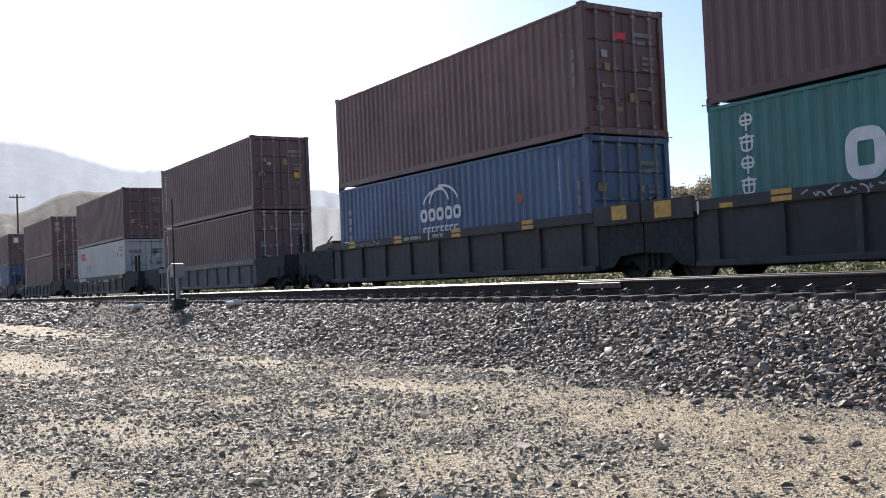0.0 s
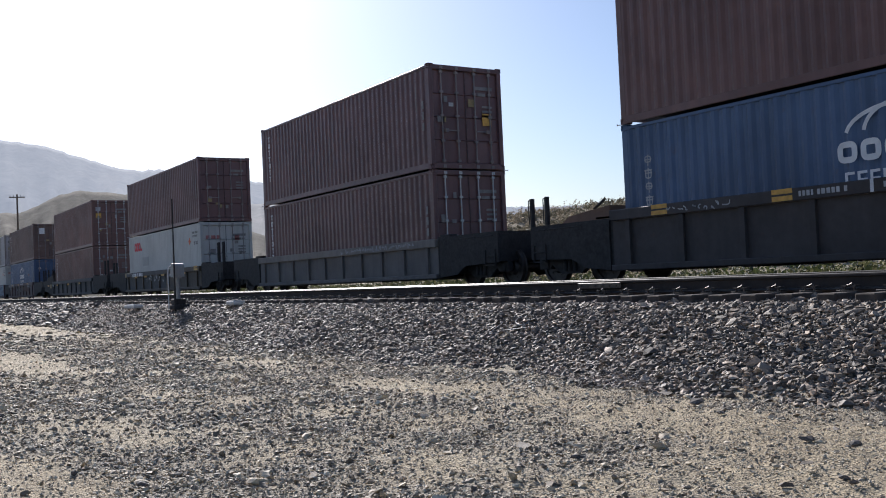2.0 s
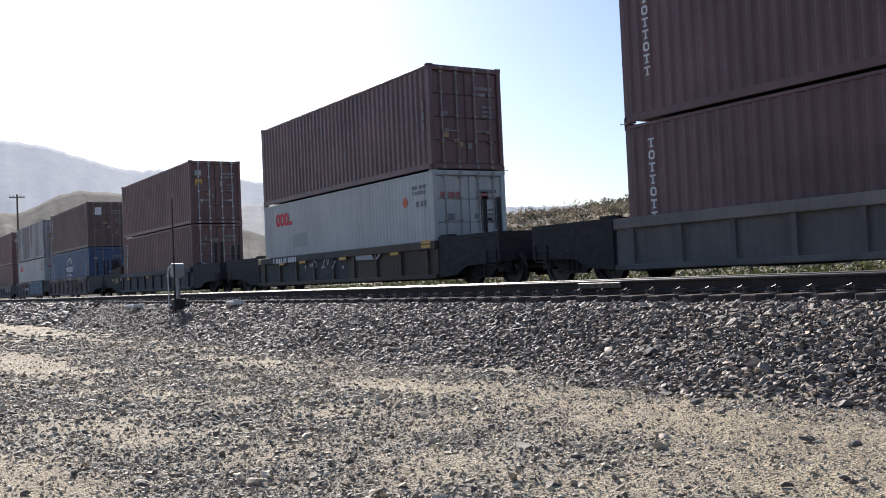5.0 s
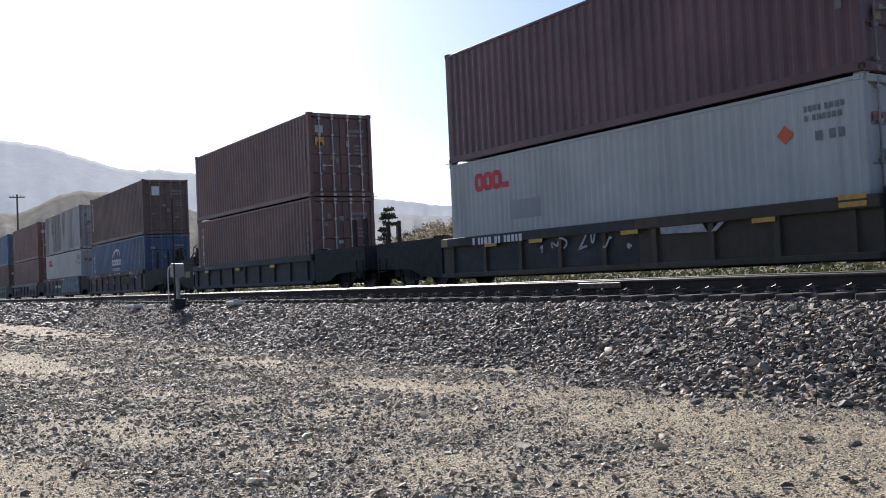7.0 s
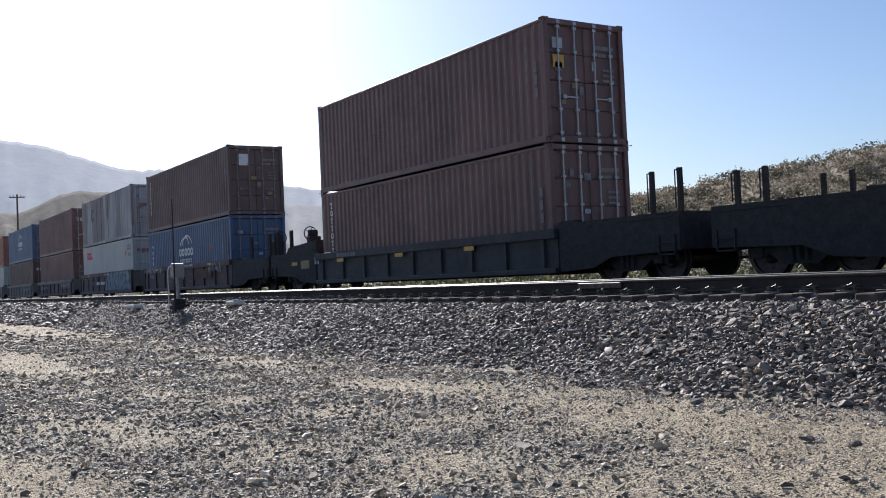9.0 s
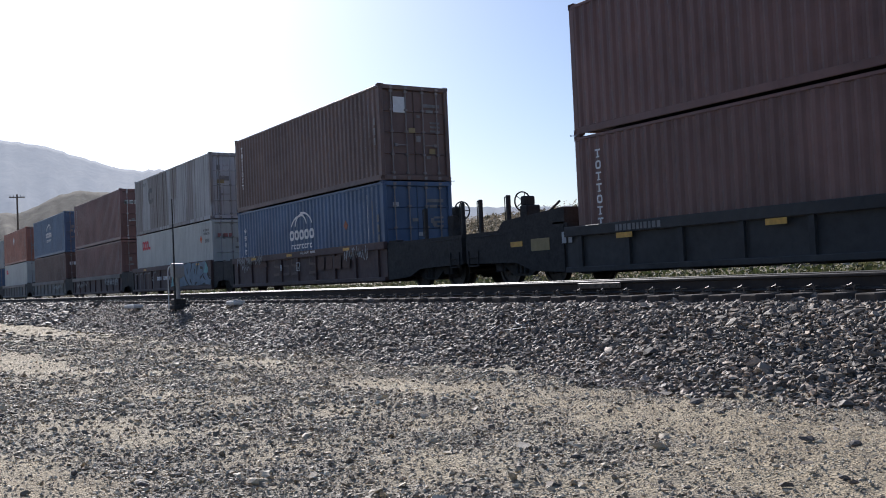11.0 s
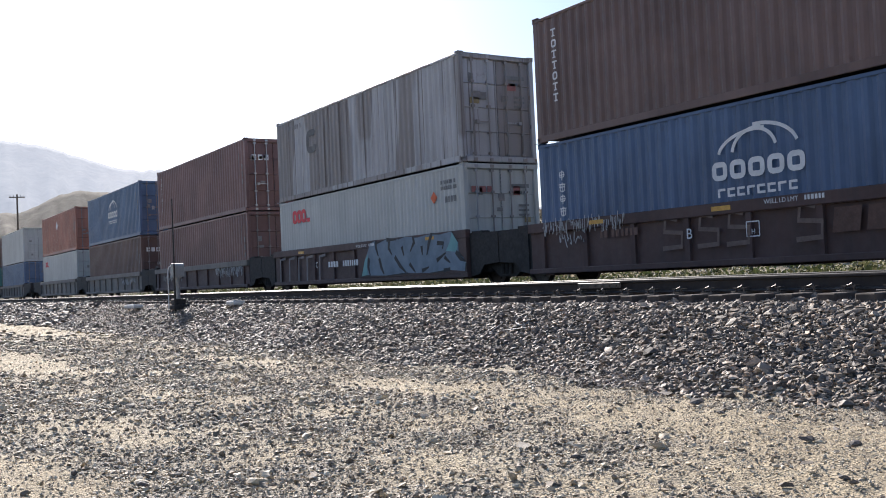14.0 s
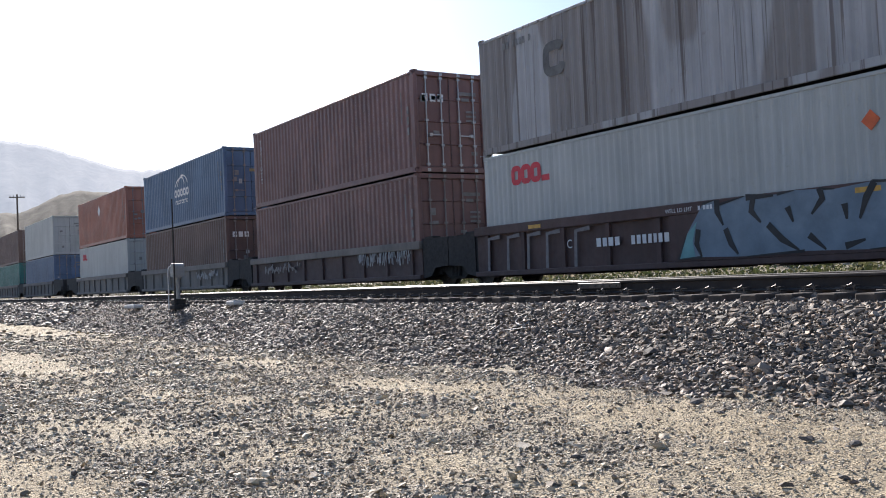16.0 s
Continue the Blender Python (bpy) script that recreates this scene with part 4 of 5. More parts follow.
# marks on the near walls and door ends
column_marks(C[0][0], -5.38, 2.64, 0.34, 4, 0.385, WHITE_INK)
for k, xx in enumerate((-9.72, -8.85, -7.98, -7.1, -5.7, -4.8, -3.9, -3.0, -1.9)):
    a = lx(0, xx)
    side_mark(C[0][0], "emblem_ring" if k % 2 == 0 else "emblem_bar", (lambda bm, y, a=a: ring(bm, a, a + 0.74, 1.18, 2.02, 0.22, y)) if k % 2 == 0 else (lambda bm, y, a=a: flat(bm, a + 0.02, a + 0.26, 1.18, 2.02, y)), WHITE_INK, "large pale shape of a word mark")
for i in (1, 5):
    globe_logo(C[i][0], lx(i, -22.1 if i == 1 else -104.6), 1.66, 1.0, WHITE_INK)
    column_marks(C[i][0], lx(i, -27.55 if i == 1 else -110.1), 2.20, 0.22, 4, 0.27, GREY_INK if i == 1 else WHITE_INK)
    column_marks(C[i][0], 5.05, 2.55, 0.03, 1, 2.6, GREY_INK, False, "pale_bar")
    diamond(C[i][0], 3.55, 1.72, 0.16, plain("worn_orange", (0.30, 0.10, 0.05), 0.6))
for i, lev in ((2, 0), (2, 1), (4, 0), (5, 1), (7, 1)):
    column_marks(C[i][lev], -5.45, 2.52, 0.17, 7, 0.245, WHITE_INK if i != 7 else GREY_INK, "serif")
r0 = random.Random(31)
for i in range(12):
    for lev in (0, 1):
        ob = C[i][lev]
        dark = STACKS[i][0 if lev == 0 else 2] in (WHITE, GREYW)
        ink = DARK_INK if dark else FAINT_INK
        if not dark:
            column_marks(ob, 5.35, 2.35, 0.05, 1, r0.uniform(0.9, 1.6), ink, False, "number_strip")
        if not dark:
            column_marks(ob, 5.66, 1.9, 0.11, 3, 0.30, FAINT_INK, False)
        r = random.Random(i * 2 + lev)
        rows = [(0.30, 2.25, 0.62, 0.10, ink), (0.42, 2.08, 0.26, 0.09, ink), (0.55, 1.75, 0.35, 0.06, ink), (0.55, 1.62, 0.35, 0.06, ink), (0.55, 1.49, 0.35, 0.06, ink)]
        for _ in range(5):
            rows.append((r.uniform(-1.0, 0.75), r.uniform(0.5, 2.2), r.uniform(0.1, 0.24), r.uniform(0.08, 0.22), r.choice([FAINT_INK, FAINT_INK, FAINT_INK, GREY_INK, FAINT_YELLOW])))
        door_marks(ob, rows)
door_marks(C[5][1], [(-0.72, 2.05, 0.42, 0.48, WHITE_INK)])
door_marks(C[1][1], [(-0.32, 2.15, 0.4, 0.16, RED_INK)])
for ob in (C[7][1], C[8][0]):
    for k in range(3):
        door_marks(ob, [(-0.92 + 0.26 * k, 2.02, 0.19, 0.22, WHITE_INK)])
door_marks(C[4][1], [(-0.95, 2.2, 0.3, 0.25, GREY_INK), (-0.95, 1.75, 0.33, 0.3, YELLOW)])
door_marks(C[2][1], [(0.55, 1.25, 0.3, 0.34, YELLOW)])
for i, x0 in ((3, -66.82), (6, -125.35)):
    block_logo(C[i][0], lx(i, x0), 2.05, 1.45, 0.46, RED_INK)
    diamond(C[i][0], lx(i, -57.32 if i == 3 else -115.8), 2.1, 0.17, ORANGE_INK)
    bar_rows(C[i][0], 4.95, 2.42, 0.75, 2, 0.10, DARK_INK, seed=i)
    bar_rows(C[i][0], 5.15, 1.92, 0.5, 1, 0.16, DARK_INK, seed=i + 20)
WORN_RED = plain("worn_red_lettering", (0.34, 0.14, 0.13), 0.7, 0, 0.4, 6)
for ob in (C[3][0], C[6][0]):
    door_marks(ob, [(-0.95, 2.12, 0.20, 0.16, WORN_RED), (-0.70, 2.12, 0.20, 0.16, WORN_RED), (-0.45, 2.12, 0.18, 0.16, WORN_RED), (0.40, 2.05, 0.22, 0.24, WORN_RED)])
door_marks(C[6][1], [(-0.9, 2.15, 0.16, 0.20, DARK_INK), (0.35, 1.95, 0.28, 0.20, WORN_RED), (-0.88, 1.55, 0.30, 0.16, FAINT_YELLOW)])
block_logo(C[9][0], -5.1, 2.05, 1.2, 0.40, RED_INK)
globe_logo(C[8][1], lx(8, -151.2), 1.55, 1.05, WHITE_INK)
diamond(C[9][1], lx(9, -167.6), 2.0, 0.35, WHITE_INK)
bar_rows(C[6][1], -5.1, 2.45, 1.2, 1, 0.16, DARK_INK, seed=77)
def faded_ring(bm, y):
    ring(bm, -3.55, -2.75, 1.45, 2.25, 0.22, y, 0, True)
side_mark(C[6][1], "worn_emblem", faded_ring, plain("worn_dark_ink", (0.13, 0.13, 0.13), 0.7, 0, 0.4, 4), "worn dark ring")

# ---- well cars (rail head at z = 0) ----
YC = -1.4225     # painted marks on a car's chord
YW = -1.3925     # painted marks over a car's ribs
CAR_PAINTS = [paint("car_black_brown", (0.040, 0.030, 0.028), 0.3, 0.5, 0.75, bleach=1.0), paint("car_dusty_grey", (0.13, 0.112, 0.10), 0.35, 0.5, 0.8, bleach=1.0), paint("car_faded_yellow", (0.070, 0.045, 0.022), 0.4, 0.6, 0.75, bleach=1.0),
              paint("car_black", (0.024, 0.022, 0.022), 0.2, 0.4, 0.75, bleach=1.0), paint("car_mineral_brown", (0.075, 0.036, 0.030), 0.3, 0.5, 0.75, bleach=1.0), paint("car_pale_dust", (0.20, 0.17, 0.145), 0.3, 0.5, 0.8, bleach=1.0)]
WR = 0.46
wheel_profile = [(0.09, 0.62), (0.16, 0.64), (0.16, 0.66), (0.30, 0.675), (0.385, 0.655), (0.47, 0.655), (0.495, 0.672), (0.49, 0.690), (0.46, 0.705), (0.455, 0.790), (0.385, 0.790), (0.375, 0.745), (0.20, 0.735), (0.15, 0.80), (0.09, 0.80)]


def wheelset_mesh():
    bm = bmesh.new()
    n = 30
    for s in (-1, 1):
        rows = [[bm.verts.new((r * math.cos(6.28318 * k / n), s * y, r * math.sin(6.28318 * k / n))) for k in range(n)] for r, y in wheel_profile]
        for a, b in zip(rows, rows[1:]):
            for k in range(n):
                bm.faces.new((a[k], a[(k + 1) % n], b[(k + 1) % n], b[k]))
        tube(bm, (0, s * 0.78, 0), (0, s * 1.02, 0), 0.085, 12)
        for k in range(3):
            a = 2.094 * k
            box(bm, 0.05 * math.cos(a) - 0.018, 0.05 * math.cos(a) + 0.018, s * 1.02 - 0.02, s * 1.02 + 0.02, 0.05 * math.sin(a) - 0.018, 0.05 * math.sin(a) + 0.018)
        for k in range(5):
            a = 1.2566 * k
            tube(bm, (0.27 * math.cos(a), s * 0.70, 0.27 * math.sin(a)), (0.27 * math.cos(a), s * 0.755, 0.27 * math.sin(a)), 0.03, 8)
    tube(bm, (0, -0.7, 0), (0, 0.7, 0), 0.09, 14)
    return mesh_of("wheelset", bm)


def truck_mesh():
    bm = bmesh.new()
    side = [(-1.12, 0.36), (-1.12, 0.60), (-0.92, 0.66), (-0.55, 0.74), (-0.3, 0.80), (0.3, 0.80), (0.55, 0.74), (0.92, 0.66), (1.12, 0.60), (1.12, 0.36), (0.74, 0.36), (0.68, 0.46), (0.34, 0.24), (-0.34, 0.24), (-0.68, 0.46), (-0.74, 0.36)]
    for s in (-1, 1):
        prism(bm, side, s * 0.94, s * 1.08)
        for x in (-0.16, 0, 0.16):
            tube(bm, (x, s * 1.10, 0.30), (x, s * 1.10, 0.56), 0.055, 8)
        box(bm, -0.26, 0.26, s * 0.9, s * 1.16, 0.56, 0.70)
        for x in (-0.89, 0.89):
            box(bm, x - 0.12, x + 0.12, s * 0.92, s * 1.12, 0.36, 0.58, 0.02)
    box(bm, -0.22, 0.22, -1.0, 1.0, 0.58, 0.80)
    return mesh_of("truck", bm)


WHEELSET, TRUCK = wheelset_mesh(), truck_mesh()
WHEELSETS, CARS = [], []


def add_truck(car, x):
    tr = piece("truck", TRUCK, BLACK, car, "dark cast-steel truck", pose(x, 0, 0))
    for dx in (-0.89, 0.89):
        WHEELSETS.append((piece("wheelset", WHEELSET, WHEEL, tr, "", pose(dx, 0, WR)), dx))


def skirt(bm, x0, x1, top, s):
    """Side plate under an end platform, cut away over the truck; from the well (x0) out to x1."""
    d = x1 - x0
    pts = [(x0, 0.28), (x0 + 0.30 * d, 0.34), (x0 + 0.46 * d, 0.55), (x1, 0.60), (x1, top), (x0, top)]
    return prism(bm, pts if d > 0 else pts[::-1], s * 1.30, s * 1.34)


POST_HEIGHT = {(1, -1): 0.66, (3, -1): 0.62}      # lower posts at the rear of two cars


def well_car(i, mat, top, front, rear, label, ribs=9, chord=None, truck_front=None, truck_rear=None, posts_front=(), posts_rear=()):
    """front, rear: how far the platforms reach past the well; truck_*: truck places past the well, or None."""
    ob = tagged(new("well_car"), label, "well car", "cars of the train")
    chord = chord or mat
    X = HL + 0.28
    deck = 1.36
    for s in (-1, 1):
        part("top_chord", boxes((-X, X, min(s * 1.27, s * 1.42), max(s * 1.27, s * 1.42), top - 0.22, top), bev=0.015), chord, ob)
        part("bottom_chord", boxes((-X, X, min(s * 1.25, s * 1.42), max(s * 1.25, s * 1.42), 0.26, 0.38), bev=0.015), mat, ob)
        part("web", boxes((-X, X, min(s * 1.29, s * 1.32), max(s * 1.29, s * 1.32), 0.38, top - 0.22)), mat, ob)
        for k in range(ribs):
            x = -X + 0.5 + (2 * X - 1.0) * k / (ribs - 1)
            part("rib", boxes((x - 0.06, x + 0.06, min(s * 1.32, s * 1.39), max(s * 1.32, s * 1.39), 0.38, top - 0.22)), mat, ob)
    part("well_floor", boxes((-X, X, -0.25, 0.25, 0.24, 0.345), *[(x - 0.16, x + 0.16, -1.27, 1.27, 0.22, 0.35) for x in (-5.8, -2.9, 0, 2.9, 5.8)]), mat, ob)
    for sx, reach, tp, posts in ((1, front, truck_front, posts_front), (-1, rear, truck_rear, posts_rear)):
        bm = bmesh.new()
        a, b = sorted((sx * (X + 0.10), sx * (X + reach)))
        box(bm, a, b, -1.32, 1.32, deck - 0.06, deck)
        part("end_platform", bm, BLACK, ob, "black end platform")
        for s in (-1, 1):
            part("side_skirt", skirt(bmesh.new(), sx * (X + 0.10), sx * (X + reach), deck - 0.06, s), BLACK, ob)
            part("corner_guide", boxes((*sorted((sx * (X + 0.1), sx * (X + 0.55))), min(s * 1.05, s * 1.30), max(s * 1.05, s * 1.30), deck, deck + 0.06), bev=0.01), BLACK, ob)
        part("bulkhead", boxes((*sorted((sx * X, sx * (X + 0.098))), -1.30, 1.30, 0.30, deck + 0.02)), BLACK, ob)
        part("end_sill", boxes((*sorted((sx * (X + reach - 0.14), sx * (X + reach - 0.002))), -1.295, 1.295, 0.62, deck - 0.062)), BLACK, ob)
        part("center_sill", boxes((*sorted((sx * (X + 0.10), sx * (X + reach - 0.142))), -0.36, 0.36, 0.80, deck - 0.062)), BLACK, ob)
        if tp is not None:
            add_truck(ob, sx * (X + tp))
        if reach > 2.0:
            e = X + reach
            slack = 0.09 if reach > 3.9 else 0.38
            ph = POST_HEIGHT.get((i, sx), 0.84)
            for dx in posts:
                for yy in (-1.28, 1.18)[:2 if (i, sx) == (3, -1) else 1]:
                    part("end_post", boxes((*sorted((sx * (e - dx - 0.045), sx * (e - dx + 0.045))), yy, yy + 0.10, deck - 0.05, deck + ph), bev=0.012), BLACK, ob)
                bm = bmesh.new()
                gx = sx * (e - dx) - 0.10
                tube(bm, (gx, -1.26, deck + 0.05), (gx, -1.26, deck + ph - 0.04), 0.013, 6)
                tube(bm, (gx, -1.26, deck + ph - 0.04), (gx + 0.1, -1.24, deck + ph - 0.04), 0.013, 6)
                part("grab_iron", bm, BLACK, ob)
            bm = bmesh.new()
            tube(bm, (sx * (e - 0.2), -1.34, deck - 0.10), (sx * (e - 1.7), -1.34, deck - 0.10), 0.014, 6)
            tube(bm, (sx * (e - 0.1), -1.36, 0.75), (sx * (e - 0.5), -1.36, 0.75), 0.014, 6)
            part("step_rail", bm, BLACK, ob)
            part("stirrup", boxes((*sorted((sx * (e - 0.55), sx * (e - 0.12))), -1.37, -1.33, 0.52, 0.55), (*sorted((sx * (e - 0.14), sx * (e - 0.11))), -1.37, -1.33, 0.52, 0.92), (*sorted((sx * (e - 0.56), sx * (e - 0.53))), -1.37, -1.33, 0.52, 0.92)), BLACK, ob)
            bm = bmesh.new()
            box(bm, *sorted((sx * e, sx * (e + min(0.30, slack)))), -0.10, 0.10, 0.74, 0.96, 0.02)
            box(bm, *sorted((sx * (e + slack - 0.08), sx * (e + slack - 0.002))), -0.19, 0.16, 0.70, 1.0, 0.03)
            part("coupler", bm, IRON, ob)
            bm = bmesh.new()
            pts = [(sx * (e - 0.05), 0.45, 0.85), (sx * (e + 0.2), 0.42, 0.55), (sx * (e + 0.45), 0.3, 0.42), (sx * (e + 0.7), 0.2, 0.42)]
            for p, q in zip(pts, pts[1:]):
                tube(bm, p, q, 0.03, 7)
            part("air_hose", bm, RUBBER, ob)
    CARS.append((ob, FRONT[i] - HL))
    return ob


def brake_gear(car, x, side):
    """Hand brake: housing, shaft and spoked wheel."""
    d = side
    part("brake_housing", boxes((*sorted((x - d * 0.30, x + d * 0.02)), -0.28, 0.16, 1.36, 2.02), (*sorted((x - d * 0.14, x + d * 0.06)), -0.22, 0.12, 2.02, 2.26), bev=0.03), BLACK, car)
    bm = bmesh.new()
    n, r, z = 20, 0.25, 2.14
    P = [(x + d * 0.16, -0.06 + r * math.cos(6.28318 * k / n), z + r * math.sin(6.28318 * k / n)) for k in range(n)]
    for k in range(n):
        tube(bm, P[k], P[(k + 1) % n], 0.02, 6)
    for k in range(0, n, 4):
        tube(bm, (x + d * 0.12, -0.06, z), P[k], 0.013, 5)
    tube(bm, (x, -0.06, z), (x + d * 0.17, -0.06, z), 0.05, 8)
    part("brake_wheel", bm, BLACK, car)


def reflectors(car, i, xs, z, split=False, w=0.42):
    for x in xs:
        for k in range(2 if split else 1):
            zz = z + (0.12 * k - 0.08 if split else -0.05)
            part("reflector", boxes((lx(i, x), lx(i, x) + w, -1.428, -1.421, zz, zz + 0.085)), YELLOW, car, "yellow reflective strip")




def zr(z):
    """Height over the eye to height over the rail."""
    return z + 1.15 - TRAIN_TOP


DARK, DUST, TTX, BLK, BRN, PALE = CAR_PAINTS
gap_half = [(FRONT[k] - 2 * HL - FRONT[k + 1]) / 2 - 0.28 for k in range(11)]
SOLO = [g - {3: 0.40, 4: 0.10}.get(k, 0.66) for k, g in enumerate(gap_half)]
cars = [
    well_car(0, DARK, zr(1.25), 1.4, gap_half[0] - 0.02, "dark brown articulated well car with yellow reflectors", 9),
    well_car(1, DARK, zr(1.25), gap_half[0] - 0.02, SOLO[1], "dark brown articulated well car with reflectors", 9, None, gap_half[0], 1.7, (), (-0.03, 0.52)),
    well_car(2, DUST, zr(1.06), SOLO[1], SOLO[2], "dusty grey well car with ribbed sides", 10, PALE, 1.7, 1.7),
    well_car(3, TTX, zr(1.02), SOLO[2], SOLO[3], "grimy yellow and black well car with pale scrawls", 9, None, 1.7, 2.0, (0.10, 0.70), (0.56, 1.19)),
    well_car(4, BLK, zr(1.0), SOLO[3], SOLO[4], "sooty black well car with end posts", 9, None, 2.0, 2.0, (0.03, 0.78), (0.57, 1.76)),
    well_car(5, BRN, zr(1.15), SOLO[4], gap_half[5] - 0.02, "mineral brown well car covered in scrawls", 9, None, 2.0, None, (0.05, 1.9)),
    well_car(6, BRN, zr(1.22), gap_half[5] - 0.02, gap_half[6] - 0.02, "mineral brown well car with teal graffiti", 9, None, gap_half[5], None),
    well_car(7, BRN, zr(1.05), gap_half[6] - 0.02, gap_half[7] - 0.02, "brown well car with white scrawled graffiti", 9, PALE, gap_half[6], None),
    well_car(8, PALE, zr(1.05), gap_half[7] - 0.02, gap_half[8] - 0.02, "dust-coated pale well car", 9, None, gap_half[7], None),
    well_car(9, PALE, zr(1.05), gap_half[8] - 0.02, SOLO[9], "dust-coated pale well car", 9, None, gap_half[8], 1.8),
    well_car(10, DUST, zr(1.05), SOLO[9], gap_half[10] - 0.02, "dusty grey well car", 9, None, 1.8, gap_half[10]),
    well_car(11, DUST, zr(1.05), gap_half[10] - 0.02, 1.5, "dusty grey well car", 9),
]
brake_gear(cars[4], -9.45, -1)
brake_gear(cars[5], 8.4, 1)


def raised_deck(car, x_end, x_well, z_end, z_well, mat, label):
    """A housing that rises from the end platform towards the well, with braces and loose bars on top."""
    bm = prism(bmesh.new(), [(x_end, 1.362), (x_end + 0.25, z_end), (x_well, z_well), (x_well, 1.362)], -1.30, 1.30)
    deck = part("raised_deck", bm, mat, car, label)
    for y in (-1.24, 0.4, 1.24):
        bm = bmesh.new()
        tube(bm, (x_well - 0.55, y, z_well - 0.04), (x_well - 0.20, y, z_well + 0.14), 0.03, 6)
        part("brace", bm, BLACK, deck)
    bm = bmesh.new()
    box(bm, x_end + 0.5, x_end + 0.95, -0.5, 0.5, z_end, z_end + 0.14, 0.02)
    part("junction_box", bm, BLACK, deck)


raised_deck(cars[4], -9.05, -6.48, 1.58, 1.74, BLACK, "black raised end housing")
raised_deck(cars[1], -8.05, -6.48, 1.50, 1.64, paint("rusted_steel", (0.16, 0.085, 0.05), 0.6, 0.4, 0.8, bleach=1.0), "rust-brown raised end housing")

reflectors(cars[0], 0, (-11.05, -7.6, -4.2), zr(1.14), True)
reflectors(cars[0], 0, (-12.2,), zr(1.10), False, 0.3)
reflectors(cars[1], 1, (-21.25, -24.3, -27.2, -18.2), zr(1.13), True)
part("end_plate", boxes((6.38, 7.76, -1.42, -1.345, 1.20, 1.61), bev=0.01), DARK, cars[1])
part("end_plate", boxes((-7.76, -6.38, -1.42, -1.345, 1.20, 1.61), bev=0.01), DARK, cars[0])
part("reflector", boxes((6.96, 7.40, -1.428, -1.421, 1.30, 1.59)), YELLOW, cars[1], "large dull yellow plate")
part("reflector", boxes((-7.38, -6.93, -1.428, -1.421, 1.26, 1.58)), YELLOW, cars[0], "large dull yellow plate")
reflectors(cars[3], 3, (-57.95, -61.3, -64.4, -66.2), zr(0.77), False, 0.5)
reflectors(cars[3], 3, (-56.2,), zr(0.92), True, 0.5)
for x, w in ((-4.68, 0.47), (-0.9, 0.45), (2.7, 0.45)):
    part("reflector", boxes((x, x + w, -1.428, -1.421, 0.93, 1.04)), YELLOW, cars[4], "yellow reflective strip")
part("reflector", boxes((-8.46, -8.0, -1.352, -1.342, 0.93, 1.05)), YELLOW, cars[4], "yellow reflective strip")
part("worn_plate", boxes((-7.66, -6.98, -1.352, -1.342, 0.80, 1.08)), FAINT_YELLOW, cars[4], "worn dull yellow plate")
bar_rows(cars[4], -6.51, 0.92, 0.5, 1, 0.25, GREY_INK, "line_strip", -1.36, 41)
bar_rows(cars[4], -4.7, 1.08, 1.2, 1, 0.13, FAINT_INK, "line_strip", YC, 42)
reflectors(cars[5], 5, (-101.0, -105.5, -108.9), zr(1.05), False, 0.45)
reflectors(cars[6], 6, (-116.0, -124.5), zr(1.10), False, 0.45)


def rows_on(car, i, x, z, w, h, material, seed, y=YC, name="line_strip"):
    bar_rows(car, lx(i, x), zr(z), w, 1, h, material, name, y, seed)


def scrawl(car, i, x0, x1, z, h, material, seed, n=26, w=0.035, y=YW):
    """Loops and zigzags of thin spray paint."""
    r = random.Random(seed)
    bm = bmesh.new()
    x = lx(i, x0)
    d = (x1 - x0) / n
    for k in range(n):
        a = x + d * k
        c = [(a + r.uniform(-0.3, 0.9) * d, zr(z) + h * r.uniform(-0.5, 0.5)) for _ in range(4)]
        pts = []
        for t in np.linspace(0, 1, 9):
            u = 1 - t
            pts.append(tuple(u ** 3 * c[0][q] + 3 * u * u * t * c[1][q] + 3 * u * t * t * c[2][q] + t ** 3 * c[3][q] for q in (0, 1)))
        ribbon(bm, pts, w, y, 0.0003 * (k % 12))
    part("graffiti", solid(bm, 0.002), material, car, "thin pale spray-paint scrawl")["kind"] = "stuff"


def lettering(parent, body, x, z, h, y, material):
    cu = bpy.data.curves.new("letters", "FONT")
    cu.body, cu.size, cu.extrude = body, h * 1.42, 0.0015
    tmp = new("letters", cu)
    me = bpy.data.meshes.new_from_object(tmp.evaluated_get(bpy.context.evaluated_depsgraph_get()))
    bpy.data.objects.remove(tmp)
    bpy.data.curves.remove(cu)
    me.name = "lettering"
    me.materials.clear()
    return piece("lettering", me, material, parent, "", Matrix.Translation((x, y - 0.002, z)) @ pose(0, 0, 0, 90))


rows_on(cars[1], 1, -23.75, 1.10, 0.9, 0.09, GREY_INK, 3)
rows_on(cars[1], 1, -22.2, 1.10, 0.55, 0.09, GREY_INK, 4)
part("chalk_bar", boxes((lx(1, -22.43), lx(1, -22.37), YC - 0.003, YC, zr(1.04), zr(1.25))), WHITE_INK, cars[1])
part("chalk_bar", boxes((lx(0, -12.75), lx(0, -12.70), YC - 0.003, YC, zr(0.98), zr(1.22))), WHITE_INK, cars[0])
lettering(cars[1], "B", lx(1, -21.85), zr(1.15), 0.07, YC, GREY_INK)
scrawl(cars[0], 0, -10.4, -8.2, 1.13, 0.18, GREY_INK, 5, 14, 0.03, YC)
scrawl(cars[1], 1, -26.8, -25.2, 1.12, 0.16, GREY_INK, 6, 10, 0.022, YC)
scrawl(cars[2], 2, -41.0, -36.4, 0.95, 0.17, GREY_INK, 7, 34, 0.03, YC)
